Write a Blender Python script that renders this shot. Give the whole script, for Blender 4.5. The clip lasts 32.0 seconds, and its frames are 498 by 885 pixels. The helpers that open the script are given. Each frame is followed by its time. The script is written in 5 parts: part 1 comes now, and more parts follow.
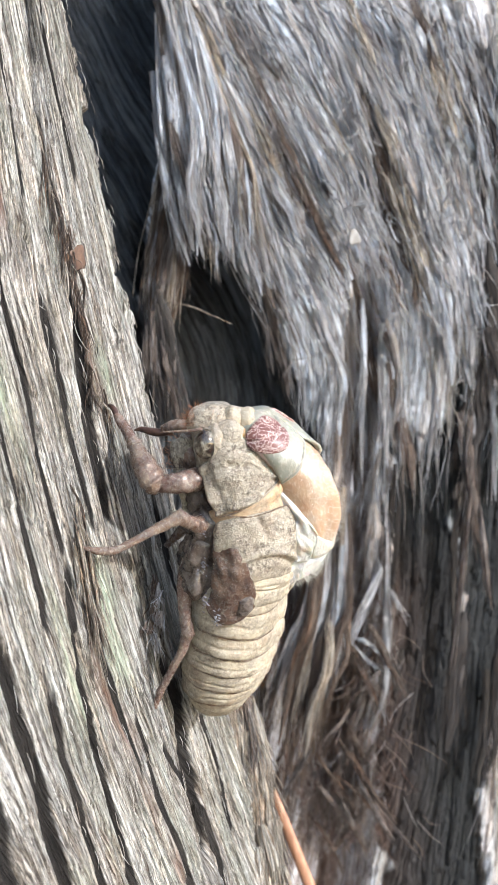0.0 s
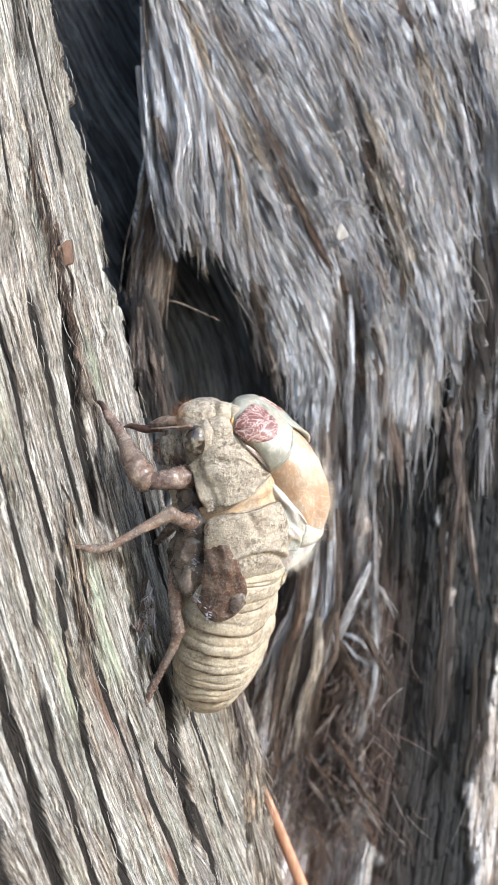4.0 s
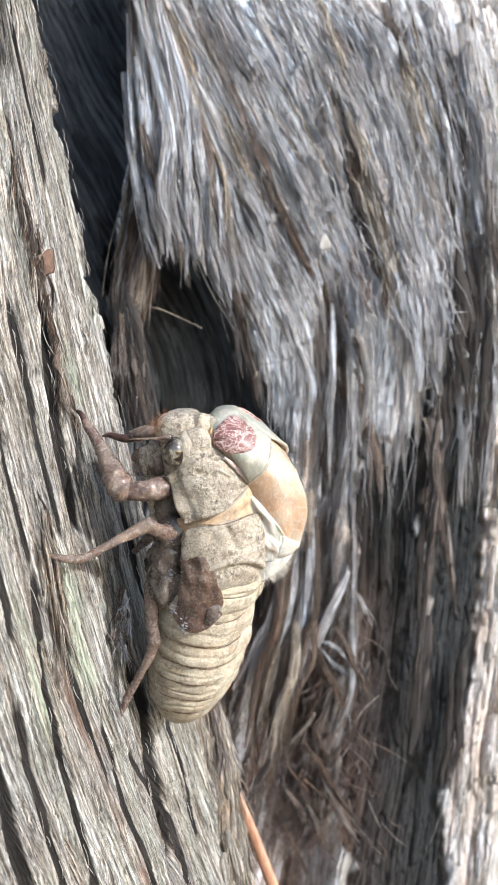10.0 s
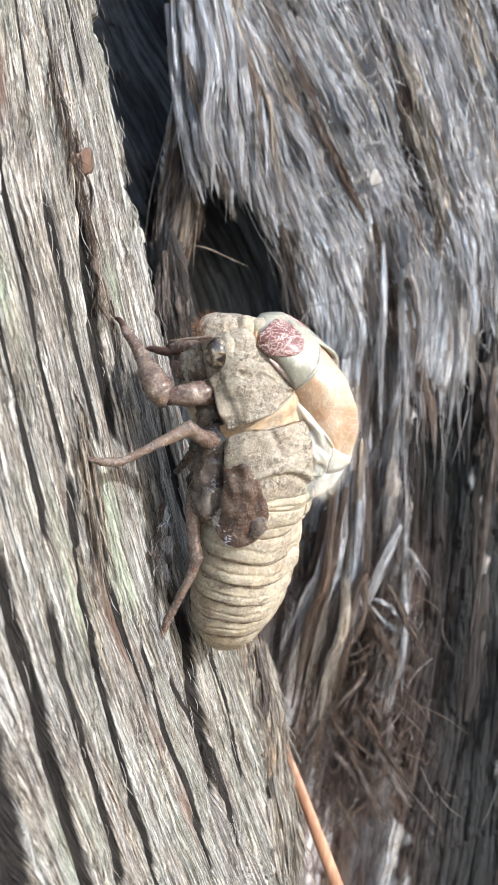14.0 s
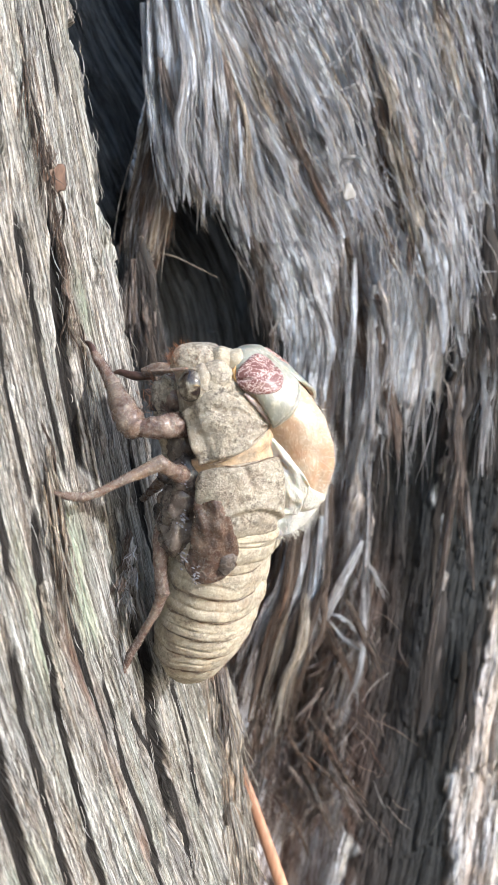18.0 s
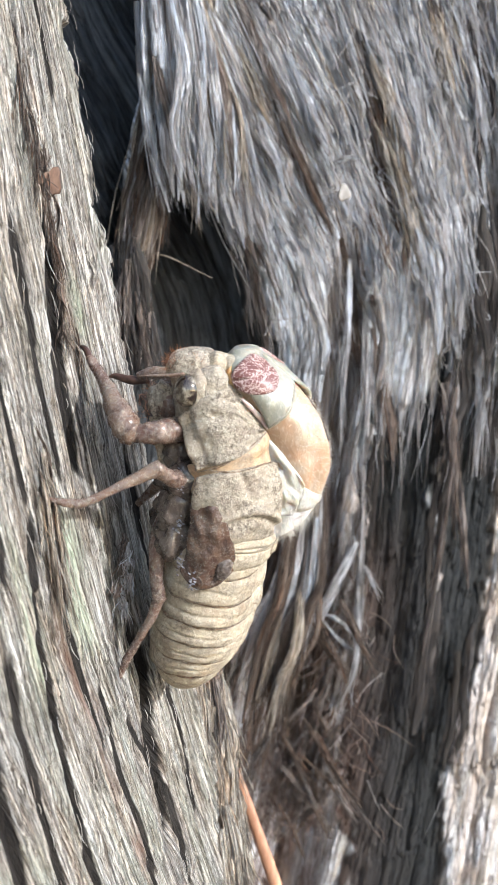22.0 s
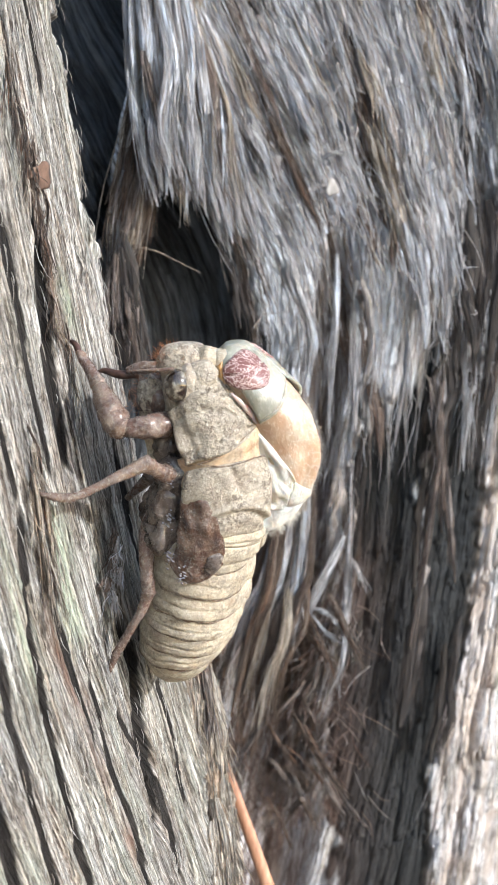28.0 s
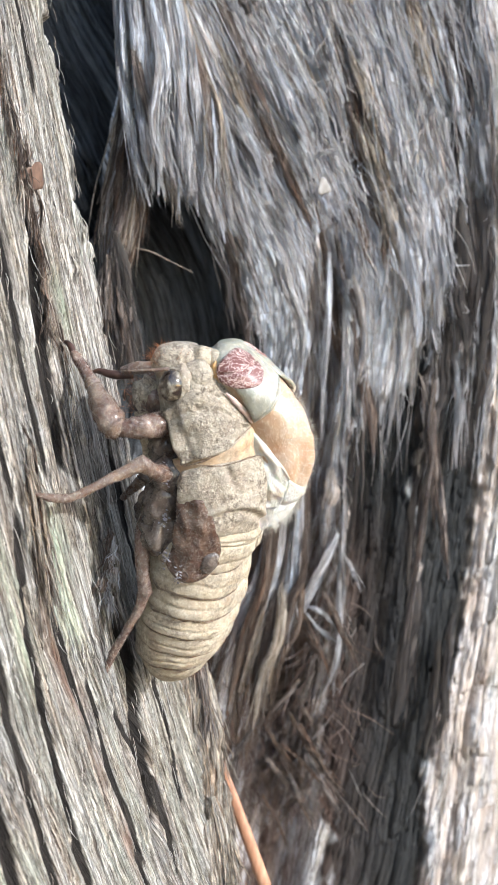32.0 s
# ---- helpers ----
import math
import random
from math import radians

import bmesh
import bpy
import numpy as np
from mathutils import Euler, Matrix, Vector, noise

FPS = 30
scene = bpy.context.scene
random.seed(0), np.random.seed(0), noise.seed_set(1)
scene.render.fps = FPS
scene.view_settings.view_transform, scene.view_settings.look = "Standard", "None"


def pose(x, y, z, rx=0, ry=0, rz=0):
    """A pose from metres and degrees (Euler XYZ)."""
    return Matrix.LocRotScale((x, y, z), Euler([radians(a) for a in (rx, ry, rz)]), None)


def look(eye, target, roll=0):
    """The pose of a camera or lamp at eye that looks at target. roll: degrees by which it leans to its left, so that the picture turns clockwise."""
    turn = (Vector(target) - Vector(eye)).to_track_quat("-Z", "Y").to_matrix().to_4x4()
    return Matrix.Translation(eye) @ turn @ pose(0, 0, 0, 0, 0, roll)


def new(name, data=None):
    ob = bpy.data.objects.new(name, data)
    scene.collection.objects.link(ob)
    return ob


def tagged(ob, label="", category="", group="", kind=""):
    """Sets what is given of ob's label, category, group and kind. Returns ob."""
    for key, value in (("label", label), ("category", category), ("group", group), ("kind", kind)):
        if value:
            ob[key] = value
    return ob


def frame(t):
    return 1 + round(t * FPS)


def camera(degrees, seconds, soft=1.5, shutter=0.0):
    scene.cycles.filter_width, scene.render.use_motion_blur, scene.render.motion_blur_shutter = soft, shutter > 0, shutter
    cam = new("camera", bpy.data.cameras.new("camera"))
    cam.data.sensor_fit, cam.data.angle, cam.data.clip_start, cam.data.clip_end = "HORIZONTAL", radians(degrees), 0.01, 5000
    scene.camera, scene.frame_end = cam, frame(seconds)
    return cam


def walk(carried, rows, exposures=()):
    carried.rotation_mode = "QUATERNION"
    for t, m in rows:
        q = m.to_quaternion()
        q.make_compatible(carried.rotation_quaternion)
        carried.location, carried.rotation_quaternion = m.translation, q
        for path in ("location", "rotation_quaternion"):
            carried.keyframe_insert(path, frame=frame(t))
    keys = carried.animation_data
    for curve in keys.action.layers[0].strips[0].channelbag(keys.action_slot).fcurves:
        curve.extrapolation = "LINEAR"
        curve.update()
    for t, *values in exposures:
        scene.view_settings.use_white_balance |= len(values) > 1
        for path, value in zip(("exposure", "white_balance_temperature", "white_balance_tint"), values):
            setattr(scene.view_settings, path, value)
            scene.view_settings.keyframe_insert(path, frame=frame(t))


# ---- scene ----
cam = camera(31, 32.0)
PATH = [
    (0, pose(0.00000, -0.09251, 0.00000, 90.000, -0.000, -0.000)),
    (0.5, pose(-0.00041, -0.09239, 0.00035, 90.048, -0.006, -0.297)),
    (1, pose(-0.00058, -0.09229, 0.00009, 89.872, 0.070, -0.389)),
    (1.5, pose(-0.00059, -0.09214, -0.00011, 89.903, 0.294, -0.439)),
    (2, pose(-0.00041, -0.09226, -0.00015, 89.879, 0.308, -0.671)),
    (2.5, pose(-0.00040, -0.09249, 0.00014, 89.821, 0.261, -0.984)),
    (3, pose(-0.00047, -0.09248, 0.00016, 89.811, 0.308, -1.067)),
    (3.5, pose(-0.00061, -0.09237, -0.00004, 89.788, 0.311, -0.985)),
    (5.5, pose(-0.00068, -0.09197, -0.00005, 89.779, 0.095, -1.202)),
    (6, pose(-0.00082, -0.09198, 0.00050, 89.864, 0.050, -1.269)),
    (6.5, pose(-0.00079, -0.09206, 0.00073, 89.917, -0.109, -1.320)),
    (7, pose(-0.00072, -0.09195, 0.00099, 89.787, -0.363, -1.373)),
    (7.5, pose(-0.00090, -0.09194, 0.00103, 89.770, -0.433, -1.450)),
    (8, pose(-0.00092, -0.09198, 0.00071, 89.890, -0.264, -1.487)),
    (8.5, pose(-0.00090, -0.09184, 0.00090, 90.023, -0.198, -1.548)),
    (9, pose(-0.00045, -0.09223, 0.00079, 89.976, -0.359, -1.869)),
    (9.5, pose(-0.00037, -0.09222, 0.00120, 89.894, -0.446, -1.943)),
    (10, pose(-0.00008, -0.09246, 0.00114, 89.816, -0.521, -2.032)),
    (10.5, pose(-0.00002, -0.09234, 0.00088, 89.824, -0.494, -2.108)),
    (11, pose(0.00003, -0.09237, 0.00097, 89.833, -0.524, -2.181)),
    (11.5, pose(0.00005, -0.09224, 0.00096, 89.887, -0.520, -2.070)),
    (12, pose(-0.00002, -0.09202, 0.00076, 89.878, -0.335, -1.737)),
    (12.5, pose(-0.00034, -0.09163, 0.00098, 89.825, -0.248, -1.568)),
    (13, pose(-0.00022, -0.09106, 0.00080, 89.824, -0.225, -0.852)),
    (13.5, pose(-0.00039, -0.08882, -0.00224, 90.245, -0.320, 0.392)),
    (14, pose(0.00041, -0.08758, -0.00928, 90.385, -0.486, 1.092)),
    (14.5, pose(-0.00001, -0.08648, -0.01102, 90.493, -0.868, 0.862)),
    (16.5, pose(-0.00222, -0.08468, -0.00437, 89.223, -2.152, -0.927)),
    (17, pose(-0.00176, -0.08511, -0.00437, 89.183, -2.353, -1.526)),
    (17.5, pose(-0.00171, -0.08525, -0.00416, 89.217, -2.375, -1.907)),
    (18, pose(-0.00178, -0.08528, -0.00419, 89.286, -2.245, -2.018)),
    (18.5, pose(-0.00208, -0.08495, -0.00434, 89.326, -2.137, -1.859)),
    (19, pose(-0.00223, -0.08478, -0.00410, 89.324, -2.010, -1.845)),
    (19.5, pose(-0.00236, -0.08503, -0.00392, 89.036, -1.993, -2.033)),
    (20, pose(-0.00235, -0.08486, -0.00383, 88.998, -2.079, -2.062)),
    (20.5, pose(-0.00230, -0.08489, -0.00393, 88.986, -2.197, -2.130)),
    (21, pose(-0.00213, -0.08499, -0.00399, 88.943, -2.198, -2.306)),
    (21.5, pose(-0.00231, -0.08488, -0.00367, 88.939, -2.173, -2.410)),
    (22, pose(-0.00225, -0.08486, -0.00321, 88.972, -2.234, -2.540)),
    (22.5, pose(-0.00245, -0.08487, -0.00343, 89.003, -1.982, -2.555)),
    (23, pose(-0.00275, -0.08454, -0.00366, 88.989, -1.787, -2.446)),
    (23.5, pose(-0.00269, -0.08451, -0.00353, 88.880, -1.843, -2.479)),
    (24, pose(-0.00257, -0.08448, -0.00352, 88.775, -2.002, -2.720)),
    (24.5, pose(-0.00260, -0.08469, -0.00351, 88.807, -2.041, -2.872)),
    (25, pose(-0.00255, -0.08489, -0.00328, 88.910, -2.006, -3.063)),
    (25.5, pose(-0.00269, -0.08498, -0.00336, 88.900, -1.887, -3.247)),
    (27.5, pose(-0.00245, -0.08523, -0.00320, 88.737, -2.143, -3.340)),
    (28, pose(-0.00256, -0.08524, -0.00321, 88.646, -2.195, -3.404)),
    (28.5, pose(-0.00273, -0.08524, -0.00325, 88.696, -2.053, -3.492)),
    (29, pose(-0.00295, -0.08515, -0.00317, 88.814, -1.939, -3.577)),
    (29.5, pose(-0.00265, -0.08543, -0.00345, 88.773, -2.000, -3.715)),
    (30, pose(-0.00268, -0.08544, -0.00320, 88.647, -1.969, -3.811)),
    (30.5, pose(-0.00267, -0.08560, -0.00332, 88.588, -1.955, -3.965)),
    (31, pose(-0.00275, -0.08558, -0.00305, 88.595, -1.920, -3.951)),
    (31.5, pose(-0.00289, -0.08557, -0.00363, 88.582, -1.806, -3.975)),
    (32, pose(-0.00302, -0.08543, -0.00313, 88.570, -1.835, -4.016)),
]
walk(cam, PATH)

# world, sun and exposure
cam.data.dof.use_dof, cam.data.dof.focus_distance, cam.data.dof.aperture_fstop = True, 0.094, 88.0
SUN_WAY = Vector((0.75, -0.56, 0.46)).normalized()
world = bpy.data.worlds.new("sky")
scene.world = world
world.use_nodes = True
sky = world.node_tree.nodes.new("ShaderNodeTexSky")
sky.sky_type, sky.sun_disc = "NISHITA", False
sky.sun_elevation = math.asin(SUN_WAY.z)
sky.sun_rotation = math.atan2(SUN_WAY.x, SUN_WAY.y)
backing = world.node_tree.nodes["Background"]
backing.inputs["Strength"].default_value = 0.15
world.node_tree.links.new(sky.outputs["Color"], backing.inputs["Color"])
sun = new("sun", bpy.data.lights.new("sun", "SUN"))
sun.data.energy, sun.data.angle, sun.data.color = 2.0, radians(2.0), (0.925, 0.985, 1.06)
sun.matrix_world = look(SUN_WAY * 3, (0, 0, 0))
scene.view_settings.exposure = 1.60

MM = 0.001
rng = np.random.default_rng(7)


# ---- materials ----
class Nodes:
    """Short hand for one material's node tree."""

    def __init__(self, name):
        self.mat = bpy.data.materials.new(name)
        self.mat.use_nodes = True
        self.tree = self.mat.node_tree
        self.bsdf = self.tree.nodes["Principled BSDF"]

    def add(self, kind, **values):
        node = self.tree.nodes.new("ShaderNode" + kind)
        for key, value in values.items():
            if key in node.inputs:
                self.put(node.inputs[key], value)
        return node

    def put(self, socket, value):
        if isinstance(value, bpy.types.NodeSocket):
            self.tree.links.new(value, socket)
        else:
            socket.default_value = value

    def coords(self, source, scale):
        tex = self.add("TexCoord")
        m = self.add("Mapping")
        self.put(m.inputs["Vector"], tex.outputs[source])
        self.put(m.inputs["Scale"], scale)
        return m.outputs["Vector"]

    def noise(self, vec, scale=1.0, detail=4.0, rough=0.55, distortion=0.0):
        n = self.add("TexNoise", Vector=vec, Scale=scale, Detail=detail, Roughness=rough, Distortion=distortion)
        return n.outputs["Fac"]

    def ramp(self, fac, *stops):
        n = self.add("ValToRGB", Fac=fac)
        r = n.color_ramp
        while len(r.elements) < len(stops):
            r.elements.new(0.5)
        for e, (at, c) in zip(r.elements, stops):
            e.position = at
            e.color = (c, c, c, 1) if not isinstance(c, tuple) else (*c, 1)
        return n.outputs["Color"]

    def mix(self, fac, a, b, how="MIX"):
        n = self.tree.nodes.new("ShaderNodeMix")
        n.data_type, n.blend_type = "RGBA", how
        self.put(n.inputs[0], fac)
        for s, v in ((n.inputs[6], a), (n.inputs[7], b)):
            self.put(s, (*v, 1) if isinstance(v, tuple) else v)
        return n.outputs[2]

    def calc(self, how, a, b=0.0):
        n = self.tree.nodes.new("ShaderNodeMath")
        n.operation = how
        self.put(n.inputs[0], a)
        self.put(n.inputs[1], b)
        return n.outputs[0]

    def bump(self, height, depth, strength=1.0, under=None):
        n = self.add("Bump", Height=height, Strength=strength, Distance=depth)
        if under is not None:
            self.put(n.inputs["Normal"], under)
        return n.outputs["Normal"]

    def done(self, color, rough=0.8, normal=None, **more):
        self.put(self.bsdf.inputs["Base Color"], (*color, 1) if isinstance(color, tuple) else color)
        self.put(self.bsdf.inputs["Roughness"], rough)
        if normal is not None:
            self.put(self.bsdf.inputs["Normal"], normal)
        for key, value in more.items():
            self.put(self.bsdf.inputs[key.replace("_", " ")], value)
        return self.mat


def bark_material(name, dark, mid, pale, lichen=0.25, rust=0.3, across=1.0, breaks=1.5, split_at=0.8, brown=0.35, third=(0.68, 0.70, 0.72), rift=0.92, tint=0.35, warm=0.55, soot_shade=((0.012, 0.013, 0.0135), (0.032, 0.034, 0.035)), run=2.6, chop=0.8, spread=0.05, cool=0.5):
    """Weathered fibrous bark. The UV map runs in millimetres across and along the grain."""
    n = Nodes(name)
    long = n.noise(n.coords("UV", (1.0 * across, 0.016 * run * across, 1)), 1.0, 6, 0.62, 0.0)
    short = n.noise(n.coords("UV", (2.4 * across, breaks, 4)), 1.0, 5, 0.72, 0.0)
    fine = n.calc("ADD", n.calc("MULTIPLY", long, 0.72), n.calc("MULTIPLY", short, 0.28))
    mid_n = n.noise(n.coords("UV", (0.55 * across, 0.03 * run, 1)), 1.0, 5, 0.62, 0.0)
    blot = n.noise(n.coords("UV", (0.16, 0.05, 1)), 1.0, 4, 0.6, 0.5)
    blot2 = n.noise(n.coords("UV", (0.30, 0.045, 7)), 1.3, 5, 0.65, 0.5)
    base = n.ramp(fine, (0.475 - spread, dark), (0.475, mid), (0.475 + 1.5 * spread, pale))
    broad = n.ramp(mid_n, (0.36, dark), (0.47, mid), (0.60, pale))
    col = n.mix(0.22, base, broad)
    col = n.mix(chop, col, n.mix(1.0, col, n.ramp(short, (0.36, 0.35), (0.50, 0.95), (0.62, 1.25)), "MULTIPLY"))
    cell = n.coords("UV", (across, 0.05 * run, 1))
    strand = n.add("TexVoronoi", Vector=cell, Scale=1.0)
    rim = n.add("TexVoronoi", Vector=cell, Scale=1.0)
    rim.feature = "DISTANCE_TO_EDGE"
    own = n.tree.nodes.new("ShaderNodeSeparateColor")
    n.put(own.inputs[0], strand.outputs["Color"])
    col = n.mix(1.0, col, n.ramp(own.outputs[0], (0.0, 0.58), (0.5, 1.0), (1.0, 1.25)), "MULTIPLY")
    # Borders between strands carry the shade of their gaps as dark colour.
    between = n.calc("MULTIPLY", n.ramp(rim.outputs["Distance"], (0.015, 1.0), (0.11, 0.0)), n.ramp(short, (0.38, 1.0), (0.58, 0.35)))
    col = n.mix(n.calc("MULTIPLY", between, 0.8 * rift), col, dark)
    info = n.add("ObjectInfo")
    col = n.mix(n.calc("MULTIPLY", info.outputs["Random"], brown), col, (0.27, 0.19, 0.14))
    hue = n.noise(n.coords("UV", (0.9, 0.06, 12)), 1.0, 4, 0.65, 0.0)
    col = n.mix(n.calc("MULTIPLY", n.ramp(hue, (0.48, 0.0), (0.60, 1.0)), warm), col, n.mix(1.0, col, (1.0, 0.84, 0.69), "MULTIPLY"))
    col = n.mix(n.calc("MULTIPLY", n.ramp(hue, (0.38, 1.0), (0.48, 0.0)), cool), col, n.mix(1.0, col, (0.86, 0.93, 1.0), "MULTIPLY"))

    patch = n.noise(n.coords("UV", (0.10, 0.022, 21)), 1.0, 4, 0.6, 0.6)
    col = n.mix(n.calc("MULTIPLY", n.ramp(patch, (0.52, 0.0), (0.62, 1.0)), tint), col, n.mix(1.0, col, (0.82, 0.62, 0.47), "MULTIPLY"))
    col = n.mix(n.calc("MULTIPLY", n.ramp(patch, (0.38, 1.0), (0.48, 0.0)), tint), col, n.mix(1.0, col, (0.86, 0.97, 1.10), "MULTIPLY"))

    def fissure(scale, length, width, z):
        """Thin splits along the grain, their shade put into the colour, which open and close on their way."""
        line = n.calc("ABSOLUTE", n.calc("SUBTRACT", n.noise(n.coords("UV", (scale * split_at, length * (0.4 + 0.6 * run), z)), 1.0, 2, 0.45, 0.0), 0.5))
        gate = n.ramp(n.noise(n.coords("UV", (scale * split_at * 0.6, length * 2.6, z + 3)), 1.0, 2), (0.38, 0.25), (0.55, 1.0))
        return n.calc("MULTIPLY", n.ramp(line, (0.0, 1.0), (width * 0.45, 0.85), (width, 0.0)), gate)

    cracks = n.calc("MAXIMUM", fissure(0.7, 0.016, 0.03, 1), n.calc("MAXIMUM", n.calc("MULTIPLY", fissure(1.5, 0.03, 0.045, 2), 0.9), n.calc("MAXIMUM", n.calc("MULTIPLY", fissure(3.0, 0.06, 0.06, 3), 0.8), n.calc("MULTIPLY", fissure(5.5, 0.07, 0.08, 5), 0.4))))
    col = n.mix(n.calc("MULTIPLY", n.ramp(blot, (0.52, 0.0), (0.66, 1.0)), lichen), col, n.mix(fine, (0.20, 0.25, 0.19), (0.62, 0.68, 0.50)))
    col = n.mix(n.calc("MULTIPLY", n.ramp(blot2, (0.54, 0.0), (0.66, 1.0)), rust), col, (0.30, 0.13, 0.06))
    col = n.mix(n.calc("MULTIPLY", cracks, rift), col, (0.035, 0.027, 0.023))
    stain_shade, warmth = n.add("Attribute"), n.add("Attribute")
    stain_shade.attribute_name, warmth.attribute_name = "stain_shade", "warm"
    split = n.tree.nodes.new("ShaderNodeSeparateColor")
    n.put(split.inputs[0], stain_shade.outputs["Color"])
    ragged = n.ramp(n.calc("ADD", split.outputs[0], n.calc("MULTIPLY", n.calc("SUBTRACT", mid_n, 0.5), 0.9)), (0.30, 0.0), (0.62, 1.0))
    # Black for char, and for shade painted into cracks, hollows and the right side.
    char_shade = n.mix(n.ramp(fine, (0.40, 0.0), (0.75, 1.0)), *soot_shade)
    col = n.mix(n.calc("MULTIPLY", ragged, 0.985), col, char_shade)
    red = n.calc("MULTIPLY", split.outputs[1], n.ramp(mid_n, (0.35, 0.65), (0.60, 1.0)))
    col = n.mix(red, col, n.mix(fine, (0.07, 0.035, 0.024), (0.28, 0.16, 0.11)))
    col = n.mix(n.calc("MULTIPLY", split.outputs[2], n.ramp(fine, (0.42, 0.12), (0.56, 0.75))), col, third)
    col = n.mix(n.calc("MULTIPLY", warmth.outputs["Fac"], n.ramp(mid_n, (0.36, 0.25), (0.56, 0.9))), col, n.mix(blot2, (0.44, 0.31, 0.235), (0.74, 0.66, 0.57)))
    normal = n.bump(fine, 0.6 * MM, 1.0)
    normal = n.bump(mid_n, 0.9 * MM, 0.8, normal)
    normal = n.bump(n.calc("SUBTRACT", 1.0, n.calc("MAXIMUM", cracks, between)), 0.35 * MM, 0.9, normal)
    return n.done(col, n.ramp(fine, (0.3, 0.95), (0.8, 0.7)), normal, Specular_IOR_Level=0.25)


BARK_NEAR = bark_material("silver_grey_bark", (0.050, 0.040, 0.032), (0.41, 0.37, 0.32), (0.80, 0.76, 0.70), 0.12, 0.14, 2.9, 1.1, 1.1, third=(0.42, 0.49, 0.35), soot_shade=((0.012, 0.010, 0.009), (0.045, 0.036, 0.030)), rift=0.66, tint=0.14, warm=0.4, brown=0.1, chop=0.4, spread=0.062, cool=0.2)
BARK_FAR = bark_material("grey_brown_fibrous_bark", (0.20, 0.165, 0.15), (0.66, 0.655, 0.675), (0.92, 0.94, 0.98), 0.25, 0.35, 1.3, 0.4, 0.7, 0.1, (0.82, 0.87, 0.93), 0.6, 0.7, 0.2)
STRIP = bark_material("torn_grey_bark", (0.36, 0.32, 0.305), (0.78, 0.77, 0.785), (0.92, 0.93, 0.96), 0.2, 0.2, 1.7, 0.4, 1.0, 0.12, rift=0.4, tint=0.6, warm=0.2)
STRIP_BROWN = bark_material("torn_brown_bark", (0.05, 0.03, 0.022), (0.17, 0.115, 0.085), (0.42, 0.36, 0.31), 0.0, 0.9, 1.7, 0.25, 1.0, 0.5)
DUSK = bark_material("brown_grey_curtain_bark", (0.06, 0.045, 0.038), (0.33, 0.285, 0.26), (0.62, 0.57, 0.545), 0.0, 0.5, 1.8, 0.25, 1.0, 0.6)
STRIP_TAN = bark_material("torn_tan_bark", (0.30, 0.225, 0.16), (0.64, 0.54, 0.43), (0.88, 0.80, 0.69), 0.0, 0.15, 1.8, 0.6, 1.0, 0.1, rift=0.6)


def fibre_material(name, *shades):
    """Loose fibres, each with a shade of its own."""
    n = Nodes(name)
    geo = n.tree.nodes.new("ShaderNodeNewGeometry")
    own = n.ramp(geo.outputs["Random Per Island"], *[((i + 0.5) / len(shades), c) for i, c in enumerate(shades)])
    fine = n.noise(n.coords("UV", (3.0, 0.3, 1)), 1.0, 4, 0.6)
    col = n.mix(n.ramp(fine, (0.40, 0.45), (0.62, 0.0)), own, (0.10, 0.07, 0.055))
    return n.done(col, 0.85, n.bump(fine, 0.1 * MM, 0.6), Specular_IOR_Level=0.25)


FIBRE_FAR = fibre_material("mixed_grey_fibres", (0.32, 0.28, 0.255), (0.44, 0.41, 0.40), (0.54, 0.53, 0.54), (0.64, 0.64, 0.66), (0.50, 0.43, 0.36), (0.70, 0.70, 0.72))
FIBRE_NEAR = fibre_material("pale_splinters", (0.42, 0.36, 0.30), (0.55, 0.50, 0.44), (0.68, 0.64, 0.58), (0.74, 0.71, 0.66))



